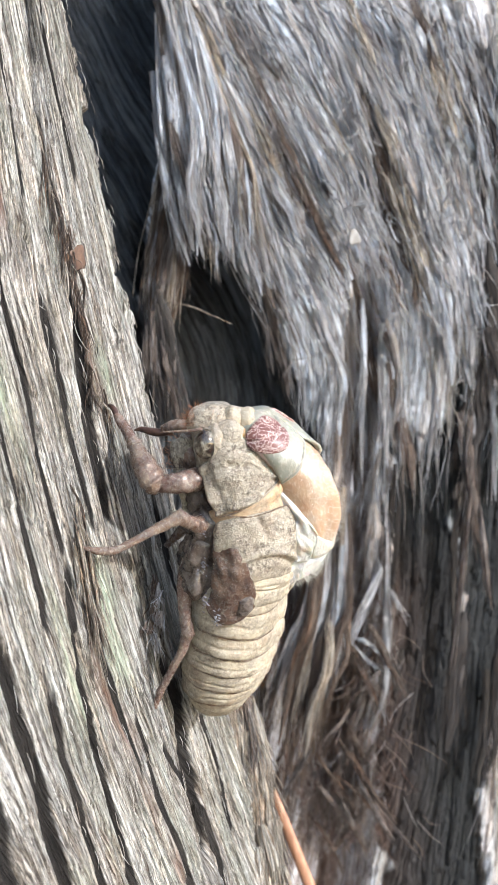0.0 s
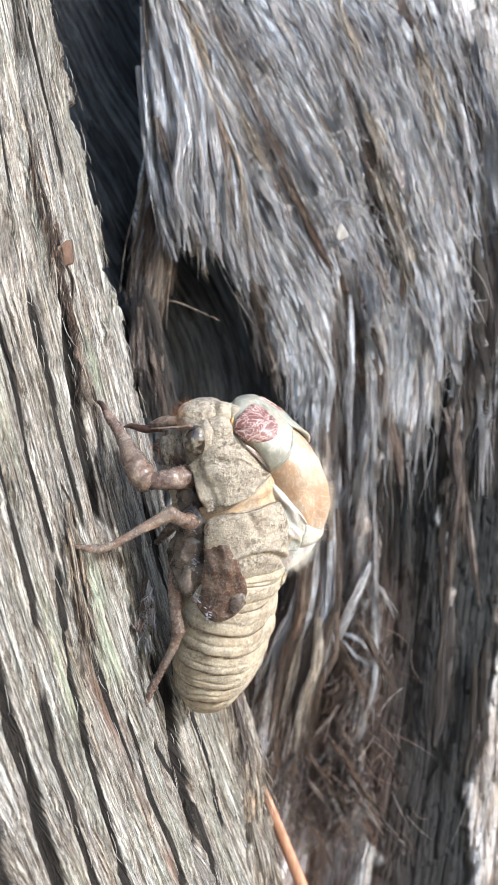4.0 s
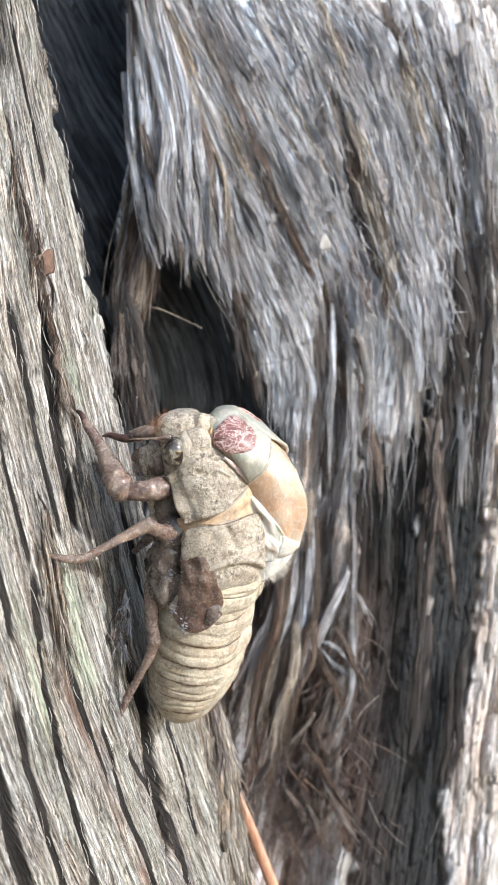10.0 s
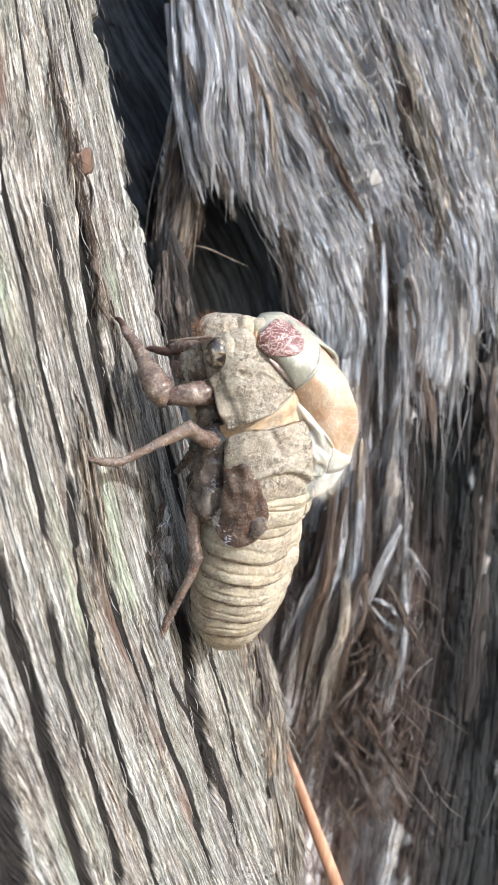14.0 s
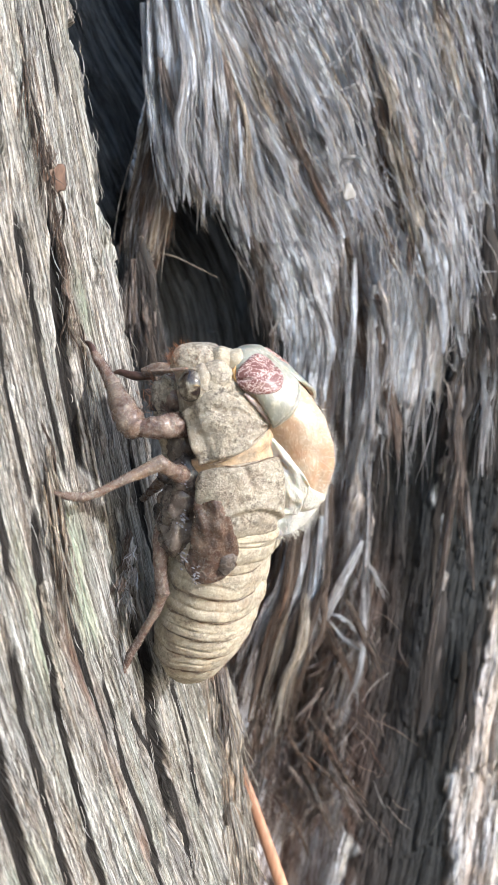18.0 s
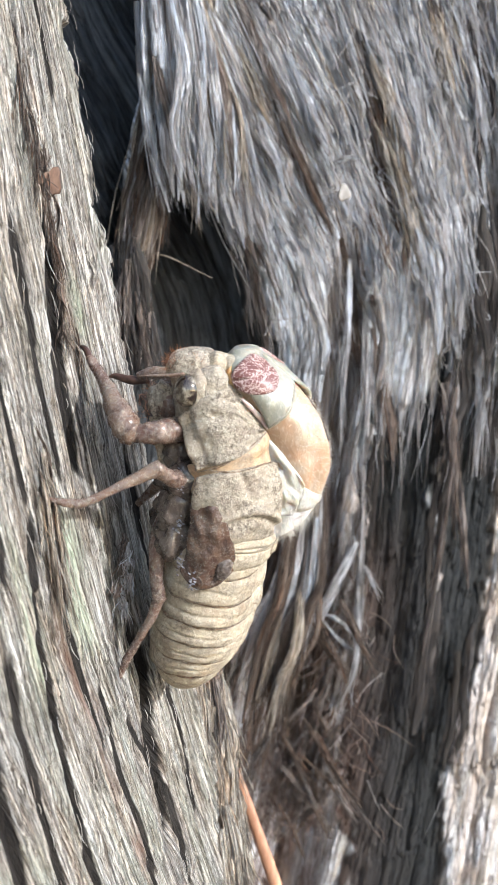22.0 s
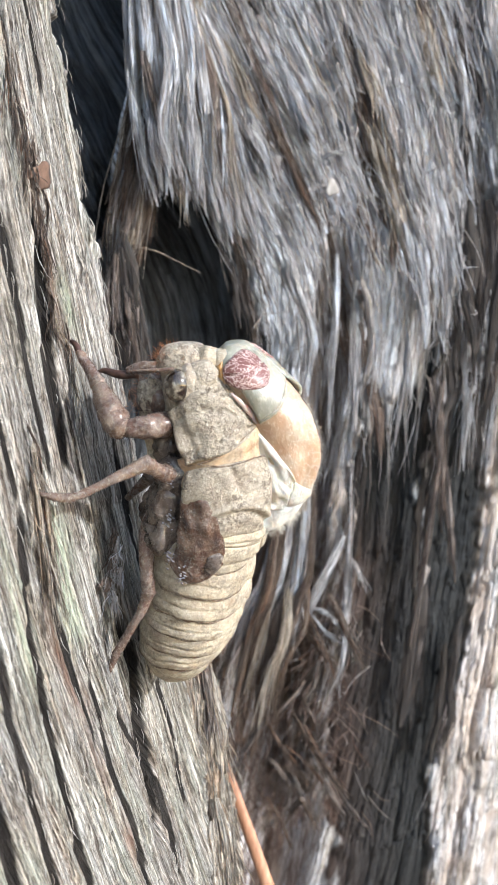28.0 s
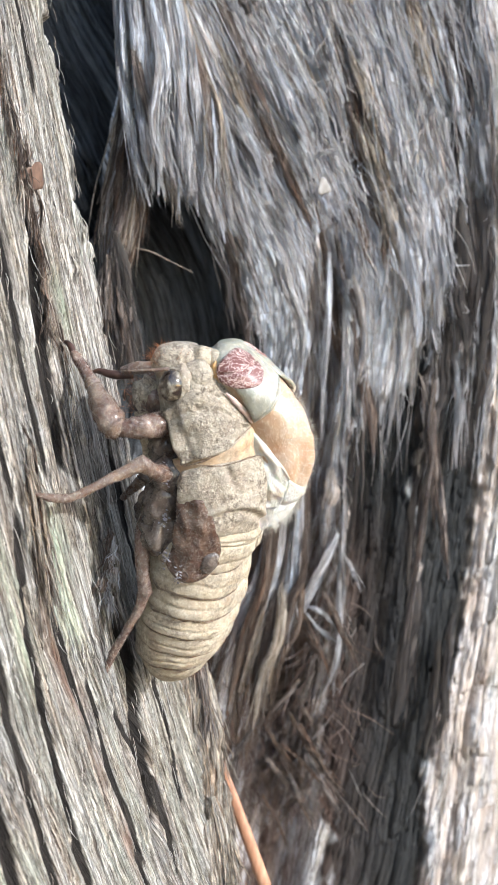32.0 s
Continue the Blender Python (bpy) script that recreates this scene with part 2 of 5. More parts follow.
def shell_material(name, base, light, dark, mud=0.5, wet=0.6, stain_at=0.62, gritty=0.65, crumbs=0.8, dry=0.88, coat=0.0, relief=1.0, dust=0.6):
    """Thin horny shell under dried mud: blotches, crumbs of soil, pale grit and brown stains."""
    n = Nodes(name)
    big = n.noise(n.coords("Object", (330, 330, 260)), 1.0, 6, 0.65, 0.5)
    grit = n.noise(n.coords("Object", (3000, 3000, 3000)), 1.0, 4, 0.7)
    speck = n.noise(n.coords("Object", (2300, 2300, 2300)), 1.0, 6, 0.75, 0.2)
    crumb = n.noise(n.coords("Object", (520, 520, 700)), 1.0, 6, 0.72, 0.3)
    col = n.ramp(big, (0.26, dark), (0.46, base), (0.70, light))
    col = n.mix(n.calc("MULTIPLY", n.ramp(crumb, (0.47, 0.0), (0.57, 1.0)), mud), col, (0.25, 0.225, 0.20))
    veil = n.calc("ADD", n.calc("MULTIPLY", n.noise(n.coords("Object", (190, 190, 240)), 1.0, 5, 0.7, 0.8), 0.75), n.calc("MULTIPLY", crumb, 0.25))
    col = n.mix(n.calc("MULTIPLY", n.ramp(veil, (0.42, 0.0), (0.58, 1.0)), dust), col, (0.205, 0.17, 0.13))
    where = n.ramp(n.noise(n.coords("Object", (380, 300, 420)), 1.0, 5, 0.65, 0.4), (0.40, 0.12), (0.60, 1.0))
    dirt = n.calc("MULTIPLY", n.ramp(speck, (0.46, 0.0), (0.56, 1.0)), where)
    col = n.mix(n.calc("MULTIPLY", dirt, crumbs), col, (0.085, 0.062, 0.045))
    col = n.mix(n.calc("MULTIPLY", n.ramp(grit, (0.54, 0.0), (0.62, 1.0)), gritty), col, (0.82, 0.75, 0.60))
    col = n.mix(n.ramp(n.noise(n.coords("Object", (420, 420, 300)), 1.0, 4, 0.6, 0.6), (stain_at, 0.0), (stain_at + 0.12, 0.8)), col, dark)
    band = n.add("Attribute")
    band.attribute_name = "stain_shade"
    col = n.mix(n.calc("MULTIPLY", band.outputs["Fac"], n.ramp(crumb, (0.36, 0.55), (0.55, 1.0))), col, (0.11, 0.073, 0.045))
    normal = n.bump(grit, 0.14 * relief * MM, 0.9)
    normal = n.bump(speck, 0.22 * relief * MM, 1.0, normal)
    normal = n.bump(crumb, 0.36 * relief * MM, 0.8, normal)
    return n.done(col, n.ramp(speck, (0.35, wet), (0.6, dry)), normal, Coat_Weight=coat, Coat_Roughness=0.12, Subsurface_Weight=0.06, Subsurface_Radius=(0.002, 0.001, 0.0005), Subsurface_Scale=0.3)


SHELL_TAN = shell_material("dusty_cream_shell", (0.42, 0.35, 0.245), (0.56, 0.48, 0.35), (0.30, 0.215, 0.135), 0.16, 0.45, 0.64, 0.16, 0.5, relief=0.6, dust=0.45)
SHELL_GREY = shell_material("mud_grey_tan_shell", (0.375, 0.315, 0.235), (0.51, 0.445, 0.34), (0.25, 0.185, 0.13), 0.22, 0.5, 0.64, 0.26, 0.9, relief=0.9, dust=0.42)
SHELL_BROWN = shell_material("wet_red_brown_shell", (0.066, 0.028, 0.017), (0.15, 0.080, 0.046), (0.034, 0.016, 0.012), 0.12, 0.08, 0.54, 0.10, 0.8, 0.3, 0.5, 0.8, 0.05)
SHELL_MARGIN = shell_material("brown_ring_margin", (0.20, 0.125, 0.075), (0.32, 0.225, 0.145), (0.10, 0.058, 0.037), 0.3, 0.4, 0.55, 0.2, 0.5)
SHELL_WET = shell_material("wet_dark_underside", (0.062, 0.040, 0.032), (0.145, 0.105, 0.085), (0.03, 0.019, 0.015), 0.2, 0.06, 0.55, 0.08, 0.5, 0.25, 0.6, 1.0, 0.12)
SHELL_AMBER = shell_material("tan_shell_membrane", (0.50, 0.34, 0.20), (0.62, 0.46, 0.30), (0.38, 0.22, 0.12), 0.15, 0.35, 0.7, 0.12, 0.4, relief=0.35)
LEG = shell_material("brown_pink_leg_shell", (0.165, 0.098, 0.07), (0.31, 0.22, 0.155), (0.08, 0.042, 0.032), 0.2, 0.12, 0.56, 0.18, 0.6, 0.4, 0.35, 0.8, 0.2)
LEG_RED = shell_material("dark_red_brown_leg_shell", (0.13, 0.068, 0.052), (0.27, 0.18, 0.135), (0.055, 0.027, 0.021), 0.2, 0.12, 0.55, 0.16, 0.6, 0.35, 0.35, 0.8, 0.2)
CLAW = Nodes("dark_claw")
CLAW = CLAW.done(CLAW.ramp(CLAW.noise(CLAW.coords("Object", (500, 500, 500))), (0.4, (0.03, 0.015, 0.012)), (0.7, (0.12, 0.06, 0.04))), 0.3)
HAIR = Nodes("rust_bristle").done((0.22, 0.08, 0.026), 0.5)
FUZZ = Nodes("pale_fuzz").done((0.85, 0.80, 0.70), 0.5, Subsurface_Weight=0.3)

# The black fibres stand for charred bark and for bark in shade.
TANGLE = fibre_material("brown_tangled_fibres", (0.07, 0.04, 0.03), (0.16, 0.11, 0.09), (0.26, 0.21, 0.185), (0.12, 0.055, 0.035), (0.40, 0.37, 0.355))
CHARRED_SHADED = fibre_material("charred_fibres", (0.012, 0.012, 0.012), (0.022, 0.022, 0.023), (0.016, 0.018, 0.016), (0.045, 0.045, 0.048))

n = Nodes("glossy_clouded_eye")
# Pale olive blotches: clear shell and its reflection, both put into the colour.
sheen = n.noise(n.coords("Object", (520, 520, 620)), 1.0, 4, 0.6, 0.6)
EYE = n.done(n.ramp(sheen, (0.40, (0.016, 0.010, 0.008)), (0.50, (0.06, 0.045, 0.03)), (0.60, (0.24, 0.21, 0.16))), 0.12, Coat_Weight=0.6, Coat_Roughness=0.04)


def skin_material(name, a, b, c, rough=0.4, sub=0.35, scale=300, relief=0.12):
    n = Nodes(name)
    big = n.noise(n.coords("Object", (scale, scale, scale)), 1.0, 4, 0.55, 0.5)
    fine = n.noise(n.coords("Object", (2600, 2600, 1400)), 1.0, 4, 0.65)
    col = n.ramp(big, (0.34, a), (0.50, b), (0.66, c))
    col = n.mix(n.calc("MULTIPLY", n.ramp(fine, (0.5, 0.0), (0.7, 1.0)), 0.25), col, (0.80, 0.74, 0.62))
    normal = n.bump(fine, relief * MM, 0.6)
    return n.done(col, rough, normal, Subsurface_Weight=sub, Subsurface_Radius=(0.003, 0.0016, 0.0008), Subsurface_Scale=0.5)


PEACH = skin_material("peach_soft_skin", (0.37, 0.22, 0.13), (0.37, 0.255, 0.17), (0.375, 0.295, 0.215), 0.34, 0.35, 240)
CREAM = skin_material("cream_white_skin", (0.22, 0.21, 0.165), (0.26, 0.25, 0.20), (0.30, 0.285, 0.235), 0.38)
MILK = skin_material("milky_wet_wing_bud", (0.42, 0.38, 0.31), (0.47, 0.455, 0.41), (0.49, 0.43, 0.34), 0.22, 0.4, 500, 0.3)
SNOW = skin_material("white_damp_skin", (0.50, 0.50, 0.475), (0.60, 0.59, 0.56), (0.66, 0.64, 0.59), 0.35, 0.4, 600, 0.3)
WAX = skin_material("waxy_lilac_film", (0.09, 0.075, 0.08), (0.14, 0.13, 0.15), (0.22, 0.22, 0.26), 0.3, 0.2, 900, 0.4)
ROSE = skin_material("rose_lilac_skin", (0.44, 0.29, 0.26), (0.52, 0.38, 0.34), (0.58, 0.47, 0.40), 0.3, 0.25, 500)
ORANGE = skin_material("yellow_orange_skin", (0.42, 0.20, 0.055), (0.46, 0.26, 0.10), (0.48, 0.33, 0.17), 0.4, 0.3, 500)

n = Nodes("red_brown_skin_with_white_worm_lines")
vec = n.coords("Object", (700, 700, 1100))
warp = n.noise(vec, 1.0, 3, 0.6, 1.8)
worm = n.calc("ABSOLUTE", n.calc("SUBTRACT", warp, 0.5))
worm2 = n.calc("ABSOLUTE", n.calc("SUBTRACT", n.noise(n.coords("Object", (900, 900, 1200)), 1.0, 2, 0.5, 1.2), 0.5))
lines = n.calc("MAXIMUM", n.ramp(worm, (0.009, 1.0), (0.030, 0.0)), n.calc("MULTIPLY", n.ramp(worm2, (0.008, 1.0), (0.028, 0.0)), 0.8))
PATCH = n.done(n.mix(lines, n.mix(warp, (0.10, 0.034, 0.028), (0.20, 0.082, 0.068)), (0.55, 0.42, 0.38)), 0.4, n.bump(lines, 0.06 * MM, 0.6))

n = Nodes("orange_pine_needle")
NEEDLE = n.done(n.ramp(n.noise(n.coords("Object", (900, 900, 120)), 1.0, 5, 0.6), (0.35, (0.24, 0.105, 0.055)), (0.55, (0.40, 0.20, 0.115)), (0.75, (0.52, 0.33, 0.21))), 0.5)
n = Nodes("brown_bark_flake")
FLAKE = n.done(n.ramp(n.noise(n.coords("Object", (1200, 600, 400)), 1.0, 5, 0.65), (0.35, (0.06, 0.03, 0.02)), (0.6, (0.15, 0.085, 0.055)), (0.8, (0.26, 0.19, 0.14))), 0.85)
n = Nodes("pale_dry_twig")
TWIG = n.done(n.ramp(n.noise(n.coords("Object", (900, 900, 900)), 1.0, 4), (0.35, (0.12, 0.09, 0.07)), (0.65, (0.30, 0.25, 0.20))), 0.8)
n = Nodes("pale_bark_chip")
TWIG_PALE = n.done(n.ramp(n.noise(n.coords("Object", (900, 900, 400)), 1.0, 5, 0.65), (0.35, (0.20, 0.18, 0.16)), (0.65, (0.36, 0.34, 0.32))), 0.85)
n = Nodes("leaf_litter")
litter = n.noise(n.coords("Object", (30, 30, 30)), 1.0, 8, 0.7, 0.5)
LITTER = n.done(n.ramp(litter, (0.35, (0.06, 0.04, 0.025)), (0.5, (0.17, 0.11, 0.07)), (0.7, (0.32, 0.23, 0.15))), 0.95, n.bump(litter, 0.01))


# ---- mesh helpers ----
def part(name, mesh, material, parent=None, label="", smooth=True):
    """One mesh object under a thing or a part; its points are given in the world."""
    ob = new(name, mesh)
    mesh.materials.append(material)
    if smooth:
        mesh.polygons.foreach_set("use_smooth", np.ones(len(mesh.polygons), bool))
    if parent is not None:
        ob.parent = parent
        ob.matrix_parent_inverse = parent.matrix_basis.inverted() if parent.parent is None else Matrix.Identity(4)
    return tagged(ob, label=label) if label else ob


def thing(name, at_mm, label, category, **more):
    ob = new(name)
    ob.empty_display_size = 0.005
    ob.matrix_basis = pose(*[v * MM for v in at_mm])
    return tagged(ob, label=label, category=category, **more)


def grid_mesh(name, pts, uv=None, stain_shade=None, close=False):
    """A mesh from an array of points, rows by columns, in millimetres. close: the columns go round."""
    rows, cols = pts.shape[:2]
    k = np.arange(rows * cols).reshape(rows, cols)
    nxt = np.roll(k, -1, 1) if close else k[:, 1:]
    base = k if close else k[:, :-1]
    quads = np.stack([base[:-1], nxt[:-1], nxt[1:], base[1:]], -1).reshape(-1, 4)
    mesh = bpy.data.meshes.new(name)
    mesh.from_pydata((pts.reshape(-1, 3) * MM).tolist(), [], quads.tolist())
    if uv is not None:
        layer = mesh.uv_layers.new(name="UVMap")
        layer.data.foreach_set("uv", uv.reshape(-1, 2)[quads.ravel()].astype(np.float32).ravel())
    if stain_shade is not None:
        attr = mesh.color_attributes.new("stain_shade", "FLOAT_COLOR", "POINT")
        full = np.ones((rows * cols, 4), np.float32)
        full[:, :3] = stain_shade.reshape(rows * cols, -1)[:, :3]
        attr.data.foreach_set("color", full.ravel())
        if stain_shade.shape[-1] > 3:
            mesh.attributes.new("warm", "FLOAT", "POINT").data.foreach_set("value", stain_shade[..., 3].ravel().astype(np.float32))
    return mesh


def merge(name, pieces):
    """One mesh out of (points, faces, uv) pieces in millimetres."""
    verts, faces, uvs, at = [], [], [], 0
    for v, f, uv in pieces:
        verts.append(v)
        faces.append(f + at)
        uvs.append(uv[f.ravel()] if uv is not None else np.zeros((f.size, 2)))
        at += len(v)
    mesh = bpy.data.meshes.new(name)
    mesh.from_pydata((np.concatenate(verts) * MM).tolist(), [], np.concatenate(faces).tolist())
    layer = mesh.uv_layers.new(name="UVMap")
    layer.data.foreach_set("uv", np.concatenate(uvs).astype(np.float32).ravel())
    return mesh


TABLE = np.random.default_rng(3).random((256, 256))


def vnoise(x, y):
    """Smooth value noise, -1 to 1, on arrays."""
    x, y = np.broadcast_arrays(np.asarray(x, float), np.asarray(y, float))
    xi, yi = np.floor(x).astype(int), np.floor(y).astype(int)
    fx, fy = x - xi, y - yi
    fx, fy = fx * fx * (3 - 2 * fx), fy * fy * (3 - 2 * fy)
    a, b = TABLE[xi & 255, yi & 255], TABLE[(xi + 1) & 255, yi & 255]
    c, d = TABLE[xi & 255, (yi + 1) & 255], TABLE[(xi + 1) & 255, (yi + 1) & 255]
    return 2 * ((a * (1 - fx) + b * fx) * (1 - fy) + (c * (1 - fx) + d * fx) * fy) - 1


def ridged(x, y):
    return 1 - 2 * np.abs(vnoise(x, y))


def shingles(g, z, wide, length, seed):
    """Overlapping torn strips along the grain: the height of each, 0 to 1, highest at its loose lower end, and a number of its own."""
    g, z = np.broadcast_arrays(g / wide + 17.3 * seed, z)
    c = np.floor(g).astype(int)
    fx = g - c
    own = TABLE[c & 255, (31 * seed) & 255]
    ragged = 0.06 * length * (vnoise(g * 3.1, c * 1.7 + seed) + vnoise(g * 9.0, c * 2.3))
    along = (z + ragged) / (length * (0.65 + 0.8 * own)) + 7.0 * own
    r = np.floor(along).astype(int)
    fz = along - r
    h = TABLE[(c * 7 + seed) & 255, (r * 13 + c) & 255]
    round_top = np.sqrt(np.clip(1 - (2 * fx - 1) ** 2, 0, 1))
    end = step(fz, 0.0, 0.05)
    return round_top * (0.30 + 0.70 * h) * (1 - 0.65 * fz) * end, h


def step(x, a, b):
    t = np.clip((x - a) / (b - a), 0, 1)
    return t * t * (3 - 2 * t)


def spline(points, count):
    """A smooth run through a few points."""
    p = np.asarray(points, float)
    if len(p) == 2:
        return p[0] + (p[1] - p[0]) * np.linspace(0, 1, count)[:, None]
    q = np.vstack([2 * p[0] - p[1], p, 2 * p[-1] - p[-2]])
    out = []
    for s in np.linspace(0, len(p) - 1 - 1e-9, count):
        i, t = int(s), s - int(s)
        a, b, c, d = q[i : i + 4]
        out.append(0.5 * (2 * b + (c - a) * t + (2 * a - 5 * b + 4 * c - d) * t * t + (3 * b - a - 3 * c + d) * t**3))
    return np.array(out)


def tube_piece(points, radii, sides=8, count=None, flat=1.0, lumps=0.0, seed=0, across=(0, -1, 0)):
    """A tapered tube: points, faces and UV. flat: its thickness towards the viewer's side against its width."""
    count = count or 4 * len(points)
    p = spline(points, count)
    r = np.interp(np.linspace(0, 1, count), np.linspace(0, 1, len(radii)), radii)
    t = np.gradient(p, axis=0)
    t /= np.linalg.norm(t, axis=1, keepdims=True) + 1e-9
    side = np.cross(t, np.asarray(across, float))
    side /= np.linalg.norm(side, axis=1, keepdims=True) + 1e-9
    up = np.cross(side, t)
    ang = np.linspace(0, 2 * np.pi, sides, endpoint=False)
    grow = 1 + lumps * vnoise(np.arange(count)[:, None] * 0.35 + seed * 3.7, ang[None] * 1.3 + seed)
    ring = p[:, None] + (r[:, None] * grow)[..., None] * (np.cos(ang)[None, :, None] * side[:, None] + flat * np.sin(ang)[None, :, None] * up[:, None])
    v = np.vstack([ring.reshape(-1, 3), p[:1], p[-1:]])
    k = np.arange(count * sides).reshape(count, sides)
    n2 = np.roll(k, -1, 1)
    f = np.stack([k[:-1], n2[:-1], n2[1:], k[1:]], -1).reshape(-1, 4)
    caps = [[count * sides, n2[0, j], k[0, j], k[0, j]] for j in range(sides)] + [[count * sides + 1, k[-1, j], n2[-1, j], n2[-1, j]] for j in range(sides)]
    run = np.concatenate([[0], np.cumsum(np.linalg.norm(np.diff(p, axis=0), axis=1))])
    uv = np.stack([np.broadcast_to(np.abs(ang - np.pi)[None] * r.max() * 2, (count, sides)) + seed * 5.3, np.broadcast_to(run[:, None], (count, sides)) + seed * 11.7], -1).reshape(-1, 2)
    return v, f, np.vstack([uv, uv[:1], uv[-1:]]), np.array(caps)


def tube(name, points, radii, **more):
    v, f, uv, caps = tube_piece(points, radii, **more)
    mesh = bpy.data.meshes.new(name)
    mesh.from_pydata((v * MM).tolist(), [], f.tolist() + [c[:3].tolist() for c in caps])
    layer = mesh.uv_layers.new(name="UVMap")
    flat = np.concatenate([f.ravel(), caps[:, :3].ravel()])
    layer.data.foreach_set("uv", uv[flat].astype(np.float32).ravel())
    return mesh


def hairs(name, roots, ways, length, radius, bend=0.3):
    """Many thin tapered bristles in one mesh."""
    out = []
    for i, (a, w) in enumerate(zip(roots, ways)):
        w = np.asarray(w, float) / np.linalg.norm(w)
        size = length * rng.uniform(0.6, 1.2)
        side = rng.normal(size=3) * bend
        mid = a + w * size * 0.5 + side * size * 0.15
        v, f, uv, _ = tube_piece([a, mid, a + w * size + side * size * 0.5], [radius, radius * 0.7, radius * 0.15], sides=3, count=5, seed=i)
        out.append((v, f, uv))
    return merge(name, out)


# ---- the tree ----
tree = thing("tree", (0, 60, -1150), "old tree trunk with grey shaggy fibrous bark, char and shade painted into its hollows", "tree")


def ridge_shape(z, u):
    """The standing rib of bark on which the cicada hangs: x and y for height z and a distance u in front of its back edge."""
    curve = 0.3 * np.clip((z - 15) / 25, 0, 1.4)
    near = np.clip(u, -5.2, 9)
    return -12.2 - 0.155 * z + u, 12 + 2.6 * u + curve * near * near


def back_edge(z):
    """How far back the rib reaches, in u."""
    run = np.interp(z, (-112, -56, -46, -41, -35, -25, -12, 3.5, 9.5, 13.5, 19.5, 31.5, 60, 92), (3.6, 4.7, 5.0, 4.8, 4.1, 3.1, 2.4, 1.25, 0.95, 0.65, -0.05, 0.0, -1.5, -3.0))
    torn = 0.25 * vnoise(z / 2.5, 3.3) + 0.14 * vnoise(z / 0.9, 8.3) + 0.07 * vnoise(z / 0.35, 5.3)
    return run + torn


CRACKS = [  # (z, u) runs of the deep splits, with width and depth
    ([(36, -5.2), (23, -4.0), (17, -3.8), (9.5, -4.0), (3, -4.0), (-7, -3.6)], 0.75, 1.3),
    ([(-25, -0.9), (-30, -0.3), (-37, -0.2), (-43, -0.1), (-47, 0.3)], 1.25, 3.2),
    ([(14, -5.8), (9, -5.6), (1, -5.3), (-8, -4.7)], 0.45, 1.0),
    ([(20, -8.4), (12, -8.1), (1, -7.5), (-10, -7.0)], 0.38, 1.0),
    ([(-14, -11.4), (-22, -10.8), (-28, -10.4), (-35.5, -9.9), (-50, -8.8)], 0.85, 2.0),
    ([(-21, -13.2), (-27.5, -12.6), (-35.5, -12.4), (-60, -12.0)], 1.5, 3.0),
    ([(-13, -6.9), (-17, -6.9), (-23, -7.3), (-31.5, -6.8), (-40, -6.2), (-52, -5.2)], 0.5, 1.2),
    ([(-14, -5.4), (-21.5, -5.4), (-28.5, -4.7), (-34, -3.9)], 0.45, 1.0),
    ([(-34, -1.9), (-44, 0.6), (-54, 1.6)], 0.45, 1.0),
    ([(-30, -3.6), (-38, -3.0), (-46, -2.0), (-54, -1.2)], 0.42, 1.0),
    ([(-24, -8.9), (-36, -8.2), (-48, -7.2)], 0.5, 1.2),
    ([(-33, 1.6), (-40, 2.4), (-48, 2.9)], 0.35, 0.6),
    ([(60, -3.4), (45, -3.1), (30, -2.2)], 0.45, 1.0),
    ([(52, -7.6), (38, -7.0), (26, -6.4)], 0.38, 1.0),
    ([(6, -9.8), (-6, -9.2), (-16, -8.8)], 0.5, 0.7),
    ([(-8, 0.4), (-14, 0.9), (-22, 1.6)], 0.42, 1.0),
]


STREAKS = [  # rust (1) and lichen (2) along the grain: runs of (z, u) and a width
    (1, [(-12, -5.9), (-16, -5.75), (-21.5, -5.7), (-28.5, -5.0), (-33, -4.2)], 0.8),
    (1, [(20, -3.6), (10, -3.4), (4, -3.0)], 0.6),
    (1, [(11.5, -0.35), (7.5, -0.05)], 0.5),
    (1, [(50, -9.5), (35, -8.5), (20, -8.0)], 0.9),
    (1, [(-34, -4.0), (-50, -1.8)], 0.8),
    (2, [(-11, -5.1), (-18, -4.7), (-26, -3.9)], 1.7),
    (2, [(-12, -8.2), (-20, -7.6), (-30, -6.9)], 1.1),
    (2, [(10, -9.6), (-4, -9.0)], 1.8),
    (2, [(12, -2.4), (4, -2.0)], 0.8),
    (2, [(-38, -9.4), (-52, -8.6)], 1.8),
]


